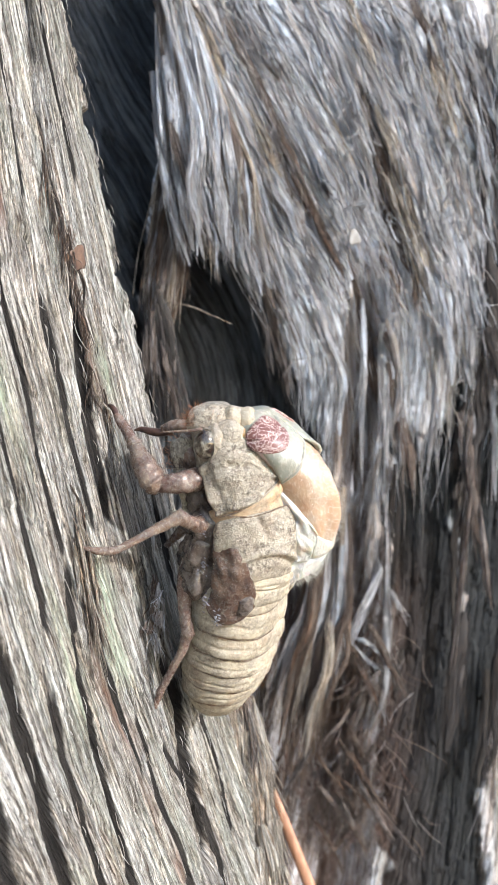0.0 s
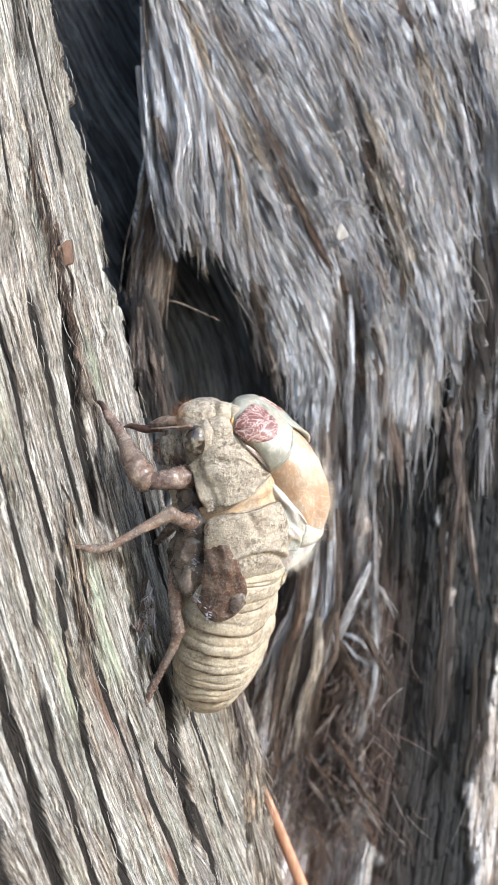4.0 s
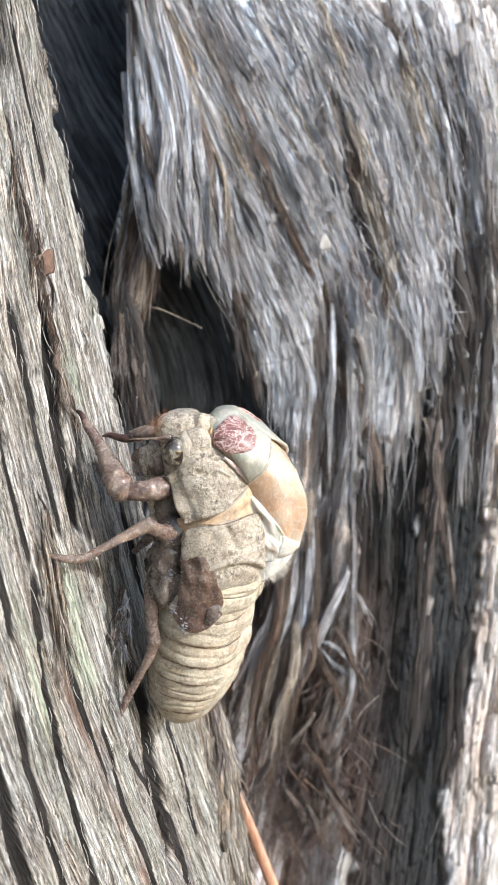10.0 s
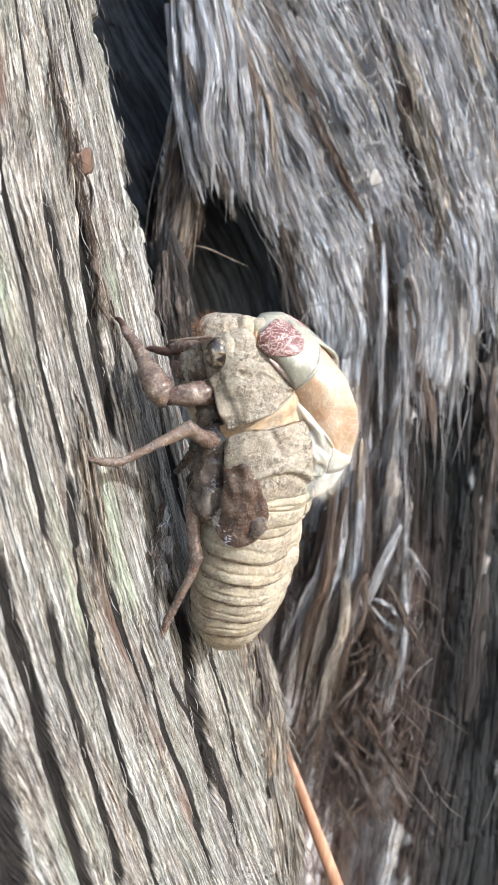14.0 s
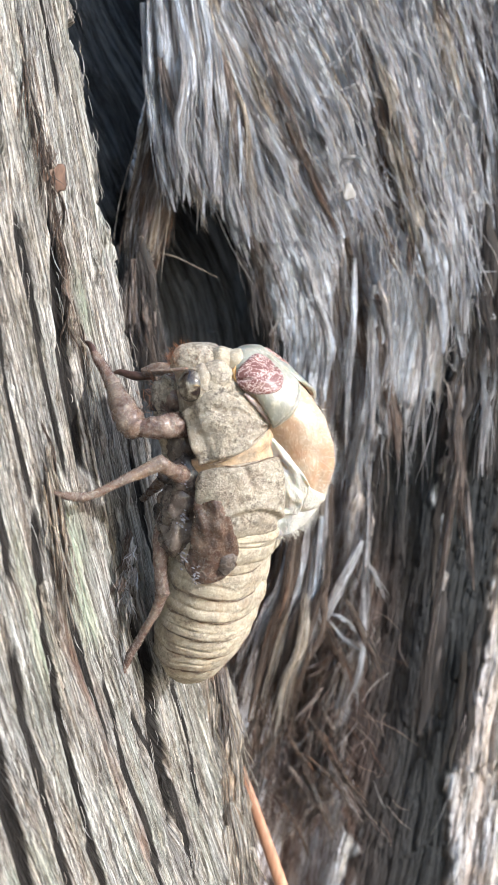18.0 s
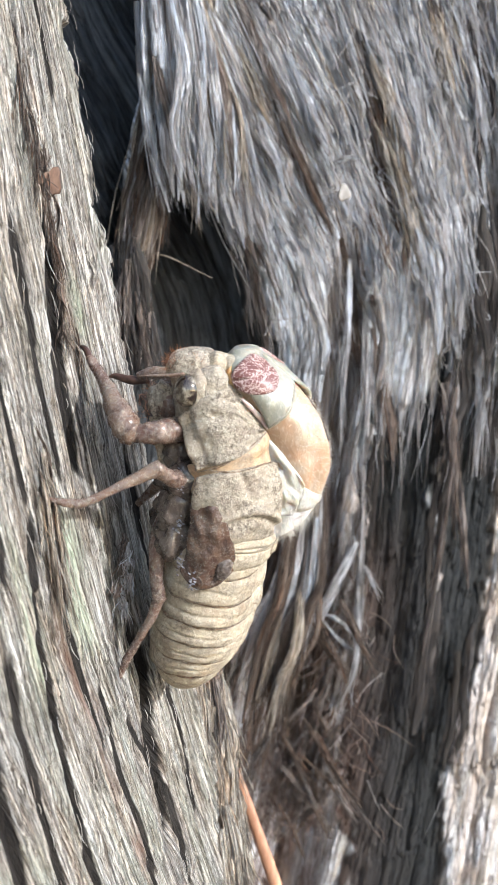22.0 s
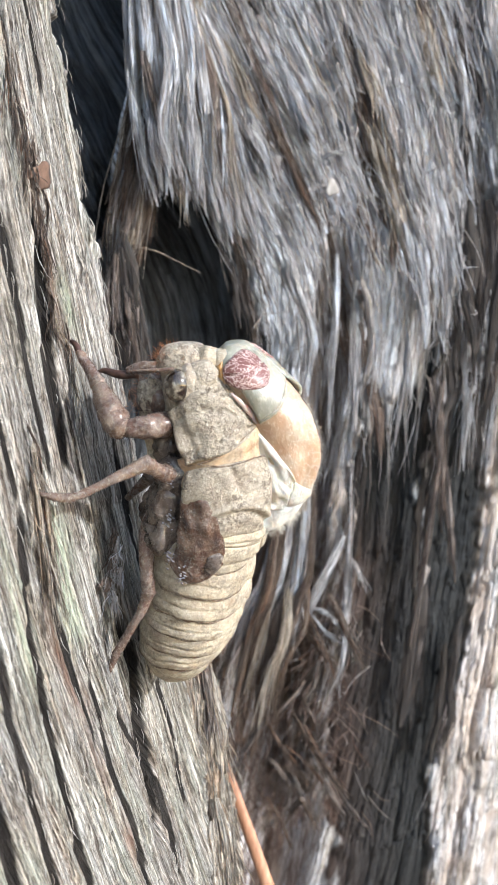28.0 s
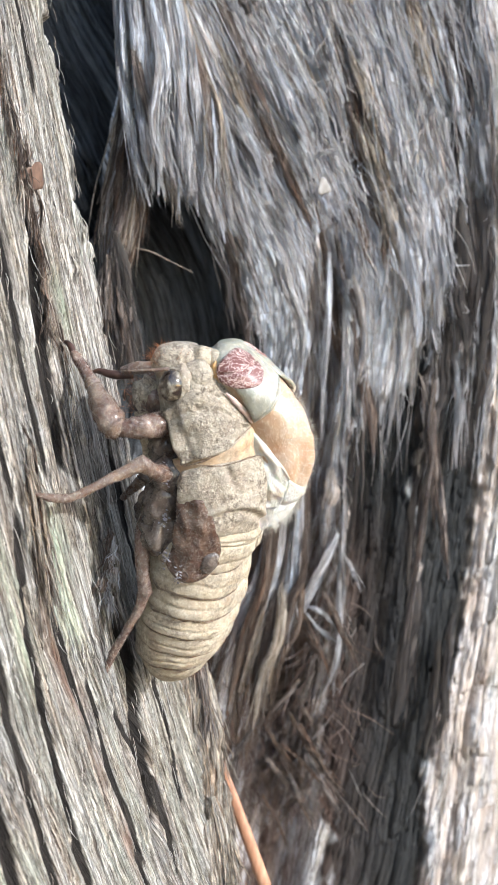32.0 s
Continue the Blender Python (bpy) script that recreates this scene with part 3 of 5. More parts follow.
def build_ridge():
    z = np.concatenate([np.linspace(-112, -58, 60, endpoint=False), np.linspace(-58, 58, 760), np.linspace(58.5, 92, 40)])
    edge = back_edge(z)
    f = np.concatenate([np.linspace(0, 0.43, 40, endpoint=False), np.linspace(0.43, 1, 440)])
    u = -26 + (edge[:, None] + 26) * f[None]
    zz = np.broadcast_to(z[:, None], u.shape)
    x, y = ridge_shape(zz, u)
    s = u * 2.8
    low = np.clip(-5 - zz, 0, 200)
    s = s + 2.8 * (0.06 * zz - 0.0009 * np.minimum(low, 60) ** 2 - 0.108 * np.clip(low - 60, 0, 200))
    lean = s + 0.6 * vnoise(s / 16, zz / 60)
    def slit(period, length, width, shift):
        return np.clip(width - np.abs(vnoise(lean / period + shift, zz / length + shift)), 0, 1) / width

    d = 0.35 * vnoise(lean / 9, zz / 70) - 0.22 * ridged(lean / 4.6, zz / 90) - 0.15 * ridged(lean / 2.1 + 9, zz / 80) - 0.11 * ridged(lean / 0.95 + 4, zz / 50) - 0.06 * ridged(lean / 0.5, zz / 30) + 0.03 * vnoise(lean / 0.5, zz / 0.9)
    d -= 0.50 * slit(4.2, 90, 0.05, 31) + 0.36 * slit(2.4, 60, 0.07, 3) + 0.20 * slit(1.3, 35, 0.10, 17)
    wavy = lean + 0.25 * vnoise(lean / 2.5, zz / 15) + 0.07 * vnoise(lean, zz / 4)
    slab, own_a = shingles(wavy, zz, 3.1, 30, 5)
    strip, own_b = shingles(wavy, zz, 1.15, 11, 6)
    thread, own_c = shingles(lean + 0.12 * vnoise(lean / 2, zz / 18), zz, 0.50, 10, 7)
    d += 0.50 * slab + 0.40 * strip + 0.22 * thread - 0.5
    gap = np.zeros_like(u)
    for run, wide, deep in CRACKS:
        wide, deep = 1.05 * wide, 0.7 * deep
        zs, us = np.array(run)[::-1].T if run[0][0] > run[-1][0] else np.array(run).T
        mid = np.interp(z, zs, us)
        fade = step(z, zs[0] - 4, zs[0] + 3) * (1 - step(z, zs[-1] - 3, zs[-1] + 4))
        off = (u - (mid + 0.09 * vnoise(z / 5, wide * 9))[:, None]) * 2.8
        bite = fade[:, None] * np.exp(-((off / wide) ** 4))
        d = d * (1 - 0.85 * bite) - deep * bite
        # The shade inside each split is put into the colour as near-black.
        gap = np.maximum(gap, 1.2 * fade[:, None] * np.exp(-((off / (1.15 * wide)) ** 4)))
    out = np.stack([x + 0.9 * d, y - 0.36 * d, zz + 0.14 * d], -1)
    uv = np.stack([lean, zz], -1)
    # the back of the rib curls away from the light
    last = out[:, -1]
    fold = []
    for a, b in ((0.15, 0.5), (0.0, 1.2), (-0.6, 2.4), (-2.0, 4.2), (-5.0, 7.0), (-12, 11), (-40, 20)):
        row = last + np.stack([a + 0.25 * vnoise(z / 5, a * 7 + 1), np.full_like(z, b), 0 * z], -1)
        fold.append(row)
    pts = np.concatenate([out, np.stack(fold, 1)], 1)
    tail = uv[:, -1:] + np.stack([np.linspace(0.5, 14, 7)[None] + 0 * z[:, None], np.zeros((len(z), 7))], -1)
    stain_shade = np.zeros((*pts.shape[:2], 3))
    cols = u.shape[1]
    # Shade in the gaps between strips and threads is coloured in likewise.
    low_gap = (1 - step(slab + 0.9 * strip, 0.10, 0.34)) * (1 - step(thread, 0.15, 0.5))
    stain_shade[:, :cols, 0] = np.maximum(gap, np.maximum(0.40 * low_gap, 0.42 * (1 - step(thread, 0.02, 0.26)) * (0.5 + 0.5 * own_b)))
    stain_shade[:, :cols, 2] = 0.14 * step(own_a, 0.55, 0.8)
    dry = 1 - np.clip(1.6 * gap, 0, 1)
    for channel, run, wide in STREAKS:
        zs, us = np.array(run)[::-1].T
        off = (u - (np.interp(z, zs, us) + 0.12 * vnoise(z / 6, wide * 5))[:, None]) * 2.8
        fade = step(z, zs[0] - 2, zs[0] + 4) * (1 - step(z, zs[-1] - 4, zs[-1] + 2))
        spot = np.clip(0.75 + 0.9 * vnoise(lean / 1.2, zz / 7), 0, 1)
        stain_shade[:, :cols, channel] = np.maximum(stain_shade[:, :cols, channel], fade[:, None] * np.exp(-((off / (1.5 * wide)) ** 2)) * spot)
    stain_shade[:, :cols, 1:] *= dry[..., None]
    return grid_mesh("bark_rib", pts, np.concatenate([uv, tail], 1), stain_shade)


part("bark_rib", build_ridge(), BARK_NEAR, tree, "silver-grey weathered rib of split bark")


def lean_of(z):
    """How far the grain of the back wall drifts to +x on its way down, per millimetre."""
    return 0.36 * step(z, 2, 30) - 0.13 * (1 - step(z, -40, -8))


Z_RUN = np.linspace(-130, 130, 521)
DRIFT = np.concatenate([[0], np.cumsum(lean_of(Z_RUN)[:-1] * np.diff(Z_RUN))])
DRIFT -= np.interp(0, Z_RUN, DRIFT)


def keep_of(x):
    """How much of that drift holds at x: the grain straightens to +x."""
    return 1.35 - 1.05 * step(x, 2, 52)


def grain(x, z):
    """A coordinate that stays constant along the grain of the back wall."""
    return x + keep_of(x) * np.interp(z, Z_RUN, DRIFT)


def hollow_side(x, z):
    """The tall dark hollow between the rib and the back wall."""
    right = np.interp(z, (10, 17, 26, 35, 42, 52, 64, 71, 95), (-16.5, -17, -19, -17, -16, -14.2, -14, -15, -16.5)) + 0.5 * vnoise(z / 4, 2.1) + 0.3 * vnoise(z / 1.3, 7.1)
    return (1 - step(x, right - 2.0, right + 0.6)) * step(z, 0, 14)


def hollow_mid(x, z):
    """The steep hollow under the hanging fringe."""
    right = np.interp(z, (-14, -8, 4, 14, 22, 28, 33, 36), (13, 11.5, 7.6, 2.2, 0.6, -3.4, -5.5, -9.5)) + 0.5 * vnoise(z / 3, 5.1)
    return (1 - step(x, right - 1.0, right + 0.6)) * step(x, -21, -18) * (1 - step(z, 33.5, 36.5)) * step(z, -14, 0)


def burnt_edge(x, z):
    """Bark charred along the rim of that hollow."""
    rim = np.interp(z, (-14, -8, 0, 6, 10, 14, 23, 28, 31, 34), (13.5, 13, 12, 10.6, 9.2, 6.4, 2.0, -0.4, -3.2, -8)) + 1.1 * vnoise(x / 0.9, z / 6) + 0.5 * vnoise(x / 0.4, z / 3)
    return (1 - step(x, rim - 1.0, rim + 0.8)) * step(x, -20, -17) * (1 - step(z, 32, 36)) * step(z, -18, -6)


def seam(x, z):
    """A long brown gap between two plates of bark."""
    low, high = 16.0 + 0.5 * vnoise(z / 5, 6.6), 21.8 + 0.02 * z + 0.6 * vnoise(z / 6, 3.6)
    low = low + 2.2 * step(z, 12, 30)
    return band(x, low, high, 0.9) * (1 - step(z, 20, 31)) * step(z, -50, -30)


def band(x, low, high, soft=0.7):
    return step(x, low - soft, low + soft) * (1 - step(x, high - soft, high + soft))


def pale_plate(x, z):
    """Plates of sound, silvered bark, with torn edges."""
    rough = 0.6 * vnoise(z / 3.5, 4.4) + 0.4 * vnoise(z / 1.2, 9.4)
    torn = 1.6 * vnoise(x / 1.3, 2.7) + 1.0 * vnoise(x / 0.5, 5.7)
    rim = np.interp(z, (0, 6, 10, 14, 23, 28), (12.5, 11, 9.6, 7.4, 4, 2))
    a = band(x, rim + rough, 15.9 - 0.6 * rough, 0.5) * step(z, 0, 9) * (1 - step(z + torn, 22, 32))
    b = band(x, 22.6 - 0.05 * (z - 5) - rough, 34.6 + 0.5 * rough, 0.5) * step(z + torn, 0.6, 2.4) * (1 - step(z + 2 * torn, 31, 34))
    c = 0.45 * band(x, 25.5 + rough, 33.5, 1.2) * step(z + torn, 34, 36) * (1 - step(z, 50, 58))
    d = 0.5 * band(x, -9, 16, 2.5) * step(z, 20, 32)
    return np.clip(np.maximum(a + b + c, d), 0, 1)


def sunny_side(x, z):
    """The next rib of bark, turned towards the sun; its sunlit warmth and paleness are coloured in."""
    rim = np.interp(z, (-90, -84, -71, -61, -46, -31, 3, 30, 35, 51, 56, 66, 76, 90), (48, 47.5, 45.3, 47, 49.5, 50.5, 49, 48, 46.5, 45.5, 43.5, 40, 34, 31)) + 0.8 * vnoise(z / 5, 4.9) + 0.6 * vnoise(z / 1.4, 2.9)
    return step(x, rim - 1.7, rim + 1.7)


def dark_side(x, z):
    """Browner bark beside the plates, coloured darker along a groove."""
    return np.maximum(0.36 * step(x, 36, 39) * step(z, 0, 10) * (1 - step(z, 60, 75)), 0.55 * band(x, 35.0 + 0.06 * np.clip(z, 0, 40), 38.2, 0.8) * step(z, -6, 4) * (1 - step(z, 36, 46))) * (1 - sunny_side(x, z))


def cleft(x, z):
    """A short red-brown cleft high on the wall."""
    return np.exp(-(((x - 22.5 + 0.22 * (z - 42)) / 1.5) ** 2)) * step(z, 24, 30) * (1 - step(z, 54, 64))


def wall_y(x, z):
    y = 61.5 + 0.12 * x - 0.25 * np.minimum(z, 22) - 0.02 * np.maximum(z - 22, 0) + 10.0 * np.exp(-(((x - 14) / 8.5) ** 2)) * (1 - step(z, -44, -16))
    y = y + 0.004 * np.clip(x - 30, 0, 80) ** 2 - 1.2 * sunny_side(x, z) + 1.5 * step(z, 50, 80)
    y = y + 15 * hollow_side(x, z) + 10 * hollow_mid(x, z) + 4.0 * seam(x, z) + 2.5 * cleft(x, z) - 1.3 * step(pale_plate(x, z), 0.7, 0.95) + 1.2 * dark_side(x, z)
    return y


def char_shade_mask(x, z):
    # Char, plus shade painted over the lower right and inside the hollows.
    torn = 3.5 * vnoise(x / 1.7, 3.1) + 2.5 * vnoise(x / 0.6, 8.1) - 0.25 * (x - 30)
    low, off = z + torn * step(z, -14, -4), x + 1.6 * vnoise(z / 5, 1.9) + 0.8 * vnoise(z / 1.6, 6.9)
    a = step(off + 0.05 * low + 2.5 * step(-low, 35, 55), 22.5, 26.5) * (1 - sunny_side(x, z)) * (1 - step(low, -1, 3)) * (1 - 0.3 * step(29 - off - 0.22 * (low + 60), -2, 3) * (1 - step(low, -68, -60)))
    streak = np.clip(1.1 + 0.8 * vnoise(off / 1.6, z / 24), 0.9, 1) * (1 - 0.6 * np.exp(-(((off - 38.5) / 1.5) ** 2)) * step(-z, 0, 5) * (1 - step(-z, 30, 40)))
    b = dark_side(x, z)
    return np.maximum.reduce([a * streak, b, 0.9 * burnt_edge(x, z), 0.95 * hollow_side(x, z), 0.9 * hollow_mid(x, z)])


BARE = ((9.6, 41.6), (11.0, 38.2), (19.5, 48.5), (13.7, 60.0), (22.0, 30.0))


def rust_mask(x, z):
    bare = sum(np.exp(-(((x - a) / 1.1) ** 2 + ((z - b) / 2.4) ** 2)) for a, b in BARE)
    lower = np.exp(-(((x - 15) / 12.5) ** 2)) * (1 - step(z, -34, -12))
    return np.clip(0.95 * lower + 0.95 * seam(x, z) + 0.8 * cleft(x, z) + 0.9 * bare, 0, 1)


def build_wall():
    xs = np.concatenate([np.linspace(-80, -30, 40, endpoint=False), np.linspace(-30, 57, 560, endpoint=False), np.linspace(57, 100, 30)])
    x, z = np.meshgrid(xs, np.concatenate([np.linspace(-130, -88, 30, endpoint=False), np.linspace(-88, 82, 640), np.linspace(83, 120, 30)]))
    g = grain(x, z)
    g = g + 1.5 * vnoise(x / 13, z / 30) + 0.40 * vnoise(x / 5, z / 13) + 0.15 * vnoise(x / 2, z / 5)
    plate = step(pale_plate(x, z), 0.7, 0.95)
    broad, own_a = shingles(g, z, 5.2, 34, 1)
    slab, own_b = shingles(g + 0.4 * vnoise(g, z / 5), z, 2.6, 20, 2)
    strip, own_c = shingles(g + 0.2 * vnoise(g * 2, z / 3), z, 1.25, 12, 3)
    thread, own_d = shingles(g, z, 0.62, 7, 4)
    char_shade = char_shade_mask(x, z)
    calm = (1 - 0.70 * plate) * (1 - 0.45 * step(char_shade, 0.4, 0.8))
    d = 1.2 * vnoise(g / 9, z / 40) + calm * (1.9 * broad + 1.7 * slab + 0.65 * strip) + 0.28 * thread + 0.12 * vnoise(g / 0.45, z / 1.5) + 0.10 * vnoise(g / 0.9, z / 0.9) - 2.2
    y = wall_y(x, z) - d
    # Brown underlayer between the strips; crevice shade is put into its colour too.
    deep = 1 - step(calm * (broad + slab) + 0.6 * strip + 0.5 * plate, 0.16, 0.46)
    under = 0.85 * deep * (1 - step(char_shade, 0.3, 0.7))
    pale = np.maximum(pale_plate(x, z), 0.7 * step(own_b + 0.5 * own_c, 0.85, 1.2)) * (1 - step(char_shade, 0.4, 0.8)) * (1 - 0.8 * deep)
    # Sunlight on the rib and the highlight on a plate's rim, as colour.
    sunlit_tint = sunny_side(x, z) * np.clip(0.55 + 0.5 * vnoise(g / 1.7, z / 14), 0.1, 0.9) + 0.45 * np.exp(-(((x - 33.0) / 0.8) ** 2)) * step(z, 1, 5) * (1 - step(z, 24, 34))
    warm = np.maximum(sunlit_tint, 0.55 * step(own_c, 0.86, 0.9) * step(own_a, 0.4, 0.6) * (1 - plate) * (1 - step(char_shade, 0.3, 0.6)))
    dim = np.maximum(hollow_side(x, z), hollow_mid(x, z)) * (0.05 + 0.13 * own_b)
    stain_shade = np.stack([char_shade, np.maximum(rust_mask(x, z) * (0.55 + 0.45 * own_b), under), np.maximum(pale, dim), np.clip(warm, 0, 1)], -1)
    return grid_mesh("bark_wall", np.stack([x, y, z], -1), np.stack([g, z], -1), stain_shade)


part("bark_wall", build_wall(), BARK_FAR, tree, "grey-brown stringy back wall, char and shade coloured black")


def build_trunk():
    """The bulk of the trunk behind the bark, from the ground to well overhead."""
    z = np.linspace(-1150, 5200, 140)
    ang = np.linspace(0, 2 * np.pi, 72, endpoint=False)
    zz, aa = np.meshgrid(z, ang, indexing="ij")
    r = 180 + 60 * np.exp(-(zz + 1150) / 160) + 7 * np.cos(9 * aa + 0.002 * zz) + 5 * vnoise(aa * 4, zz / 160)
    r = r * (1 - 0.35 * np.clip(zz, 0, 6000) / 5200) * np.where(zz > 5190, 0.02, 1.0)
    pts = np.stack([r * np.cos(aa) + 20, 300 + r * np.sin(aa), zz], -1)
    return grid_mesh("trunk", pts, np.stack([aa * 180, zz], -1), np.zeros((*zz.shape, 3)), close=True)


part("trunk", build_trunk(), BARK_FAR, tree, "thick shaggy trunk")


# ---- bark strips, one mesh each ----
def on_wall(x, z, lift):
    return np.array([x, float(wall_y(np.array(x), np.array(z))) - lift, z])


def follow(x, z, length, lift, wander=0.0, curl=0.0):
    """A run of points down the grain from (x, z)."""
    pts, n = [], 7
    for i in range(n):
        f = i / (n - 1)
        keep = float(keep_of(np.array(x)))
        p = on_wall(x, z, lift + curl * f * f)
        pts.append(p)
        z2 = z - length / (n - 1)
        x = x + keep * float(lean_of(np.array(z))) * length / (n - 1) + wander * rng.normal()
        z = z2
    return pts


def bark_strip(points, width, thick=0.35, seed=0, material=None, pool=None):
    """A torn strip: a ribbon of the bark and a bundle of fibres that part at its lower end."""
    p = spline(points, 12)
    t = p[-1] - p[0]
    side = np.cross(t / np.linalg.norm(t), (0, -1, 0))
    side /= np.linalg.norm(side)
    v, f, uv, _ = tube_piece(points, [width * 0.25, width * 0.5, width * 0.52, width * 0.40, width * 0.08], sides=10, count=26, flat=thick * 0.45, lumps=0.55, seed=seed)
    pieces = [(v, f, uv)]
    for k in range(int(8 + 6 * width)):
        at, r = rng.uniform(-0.6, 0.6), rng.uniform(0.03, 0.10) * (0.8 + 0.15 * width)
        a, b = rng.integers(0, 5), rng.integers(9, 13)
        splay = np.linspace(0, 1, b - a)[:, None] ** 3
        q = p[a:b] + side * at * width + np.array([0, -0.3 * thick * width * (1 - 1.6 * abs(at)), 0]) + splay * (side * at * width * 0.6 + 0.5 * rng.normal(size=3) * (1, 0.7, 0.4))
        q = q + 0.06 * rng.normal(size=q.shape)
        v, f, uv, _ = tube_piece(list(q[::2]) + [q[-1] + t / np.linalg.norm(t) * rng.uniform(0, 2)], [r * 0.5, r, r, r * 0.7, r * 0.1], sides=4, count=12, lumps=0.3, seed=seed + k)
        pieces.append((v, f, uv))
    if pool is not None:
        pool.setdefault((material or STRIP).name, []).extend(pieces)
        return None
    return part("bark_strip", merge("bark_strip", pieces), material or STRIP, tree)


def free_of_hollows(x, z):
    return hollow_side(np.array(x), np.array(z)) < 0.3 and hollow_mid(np.array(x), np.array(z)) < 0.3


made, shreds = 0, {}
while made < 190:
    x, z = rng.uniform(-14, 48), rng.uniform(-58, 80)
    if not free_of_hollows(x, z) or (pale_plate(np.array(x), np.array(z)) > 0.7 and rng.random() < 0.8) or (char_shade_mask(np.array(x), np.array(z)) > 0.5 and rng.random() < 0.85):
        continue
    length = rng.uniform(8, 30)
    pts = follow(x, z, length, rng.uniform(0.8, 2.4), 0.35, rng.choice([0, 0.6, 1.5, 3.5]))
    pts = [p for p in pts if free_of_hollows(p[0], p[2])]
    if len(pts) < 4:
        continue
    char_shaded = char_shade_mask(np.array(pts[2][0]), np.array(pts[2][2])) > 0.35
    red = rust_mask(np.array(pts[2][0]), np.array(pts[2][2])) > 0.35
    bark_strip(pts, rng.uniform(0.5, 1.5) * rng.choice([1, 1, 1.9]), rng.uniform(0.3, 0.6), made, CHARRED_SHADED if char_shaded else (STRIP_BROWN, DUSK)[made % 2] if red else (None, None, None, None, DUSK, None, STRIP_TAN)[made % 7], None if made < 30 else shreds)
    made += 1
for kind_of, pieces in shreds.items():
    tagged(part("bark_shred", merge("bark_shred", pieces), bpy.data.materials[kind_of], tree), label="torn shreds of bark along the wall", kind="stuff")

# the fringe that hangs over the arched hollow
for i in range(58):
    f = 0.92 * (i + rng.uniform(-0.4, 0.4)) / 57
    tip = np.array([-9.6 + 18.0 * f - 6 * max(0, f - 0.8) + rng.normal() * 0.6, 44 + 10 * f + rng.uniform(-1.5, 2.5), 32 - 15 * f * f + 5 * float(vnoise(f * 7.0, 0.5)) + rng.uniform(-2, 9) * rng.random()])
    lean = 0.10 + 0.34 * min(f, 1)
    bow = 1.6 * rng.normal()
    run = [tip + np.array([-lean * d + 0.35 * rng.normal() + bow * math.sin(d / 14), 0.035 * d * (1 - f) + 0.4 * rng.normal(), d]) for d in (rng.uniform(30, 52), 22, 14, 7, 0)]
    bark_strip(run, rng.uniform(0.6, 1.9), rng.uniform(0.4, 0.8), 200 + i, (None, None, STRIP_TAN, None, None, None, DUSK)[i % 7])

# the narrow, twisted curtain between the two hollows
for i in range(30):
    f = (i + 0.5) / 30
    lay = rng.uniform(-1.2, 1.2)
    end = rng.uniform(0.0, 1.0) ** 2
    rows = [(60 - 6 * rng.random(), -11.8, -9.0), (50, -12.4, -9.8), (42, -13.6, -9.6), (35, -14.8, -10.2), (26 + 3 * end, -16.2, -11.2), (17 + 7 * end, -15.6 - 0.4 * end, -13.4 + 1.2 * end)]
    run = [np.array([a + (b - a) * f + 0.3 * rng.normal(), 49.5 + lay + 2.2 * (2 * f - 1) ** 2 + 0.3 * rng.normal(), zz]) for zz, a, b in rows]
    bark_strip(run[rng.integers(0, 3) :], rng.uniform(0.8, 2.0), rng.uniform(0.35, 0.7), 300 + i, (DUSK, STRIP_TAN, DUSK, STRIP, DUSK, STRIP_BROWN)[i % 6])

# dark shreds below the curtain, down to the head
for i in range(16):
    a = np.array([-16.6 + 4.0 * rng.random(), 47.5 + 2 * rng.random(), rng.uniform(14, 24)])
    b = a + np.array([1.6 + 0.8 * rng.normal(), 0.5 * rng.normal(), -rng.uniform(10, 18)])
    bark_strip([a, (a + b) / 2 + 0.4 * rng.normal(size=3), b], rng.uniform(0.8, 1.8), 0.5, 320 + i, (CHARRED_SHADED, DUSK, CHARRED_SHADED)[i % 3])

# a few long threads that hang free of the fringe
for i in range(9):
    a = np.array([-9.2 + 9 * rng.random(), 46.5 + rng.random(), rng.uniform(38, 46)])
    size = rng.uniform(9, 15)
    bark_strip([a, a + np.array([0.8 * rng.normal(), -0.4, -0.5 * size]), a + np.array([0.6 + 0.9 * rng.normal(), -0.6, -size])], rng.uniform(0.14, 0.4), 0.8, 340 + i, STRIP if i % 2 else STRIP_TAN)

# dim strands deep in the tall hollow
for i in range(9):
    a = np.array([-25 + 6 * rng.random(), 76 + 3 * rng.random(), rng.uniform(44, 66)])
    b = a + np.array([rng.uniform(3, 7), -1.5 * rng.random(), -rng.uniform(10, 18)])
    bark_strip([a, (a + b) / 2 + 0.5 * rng.normal(size=3), b], rng.uniform(0.8, 2.0), 0.5, 350 + i, DUSK if i % 2 else STRIP_BROWN)

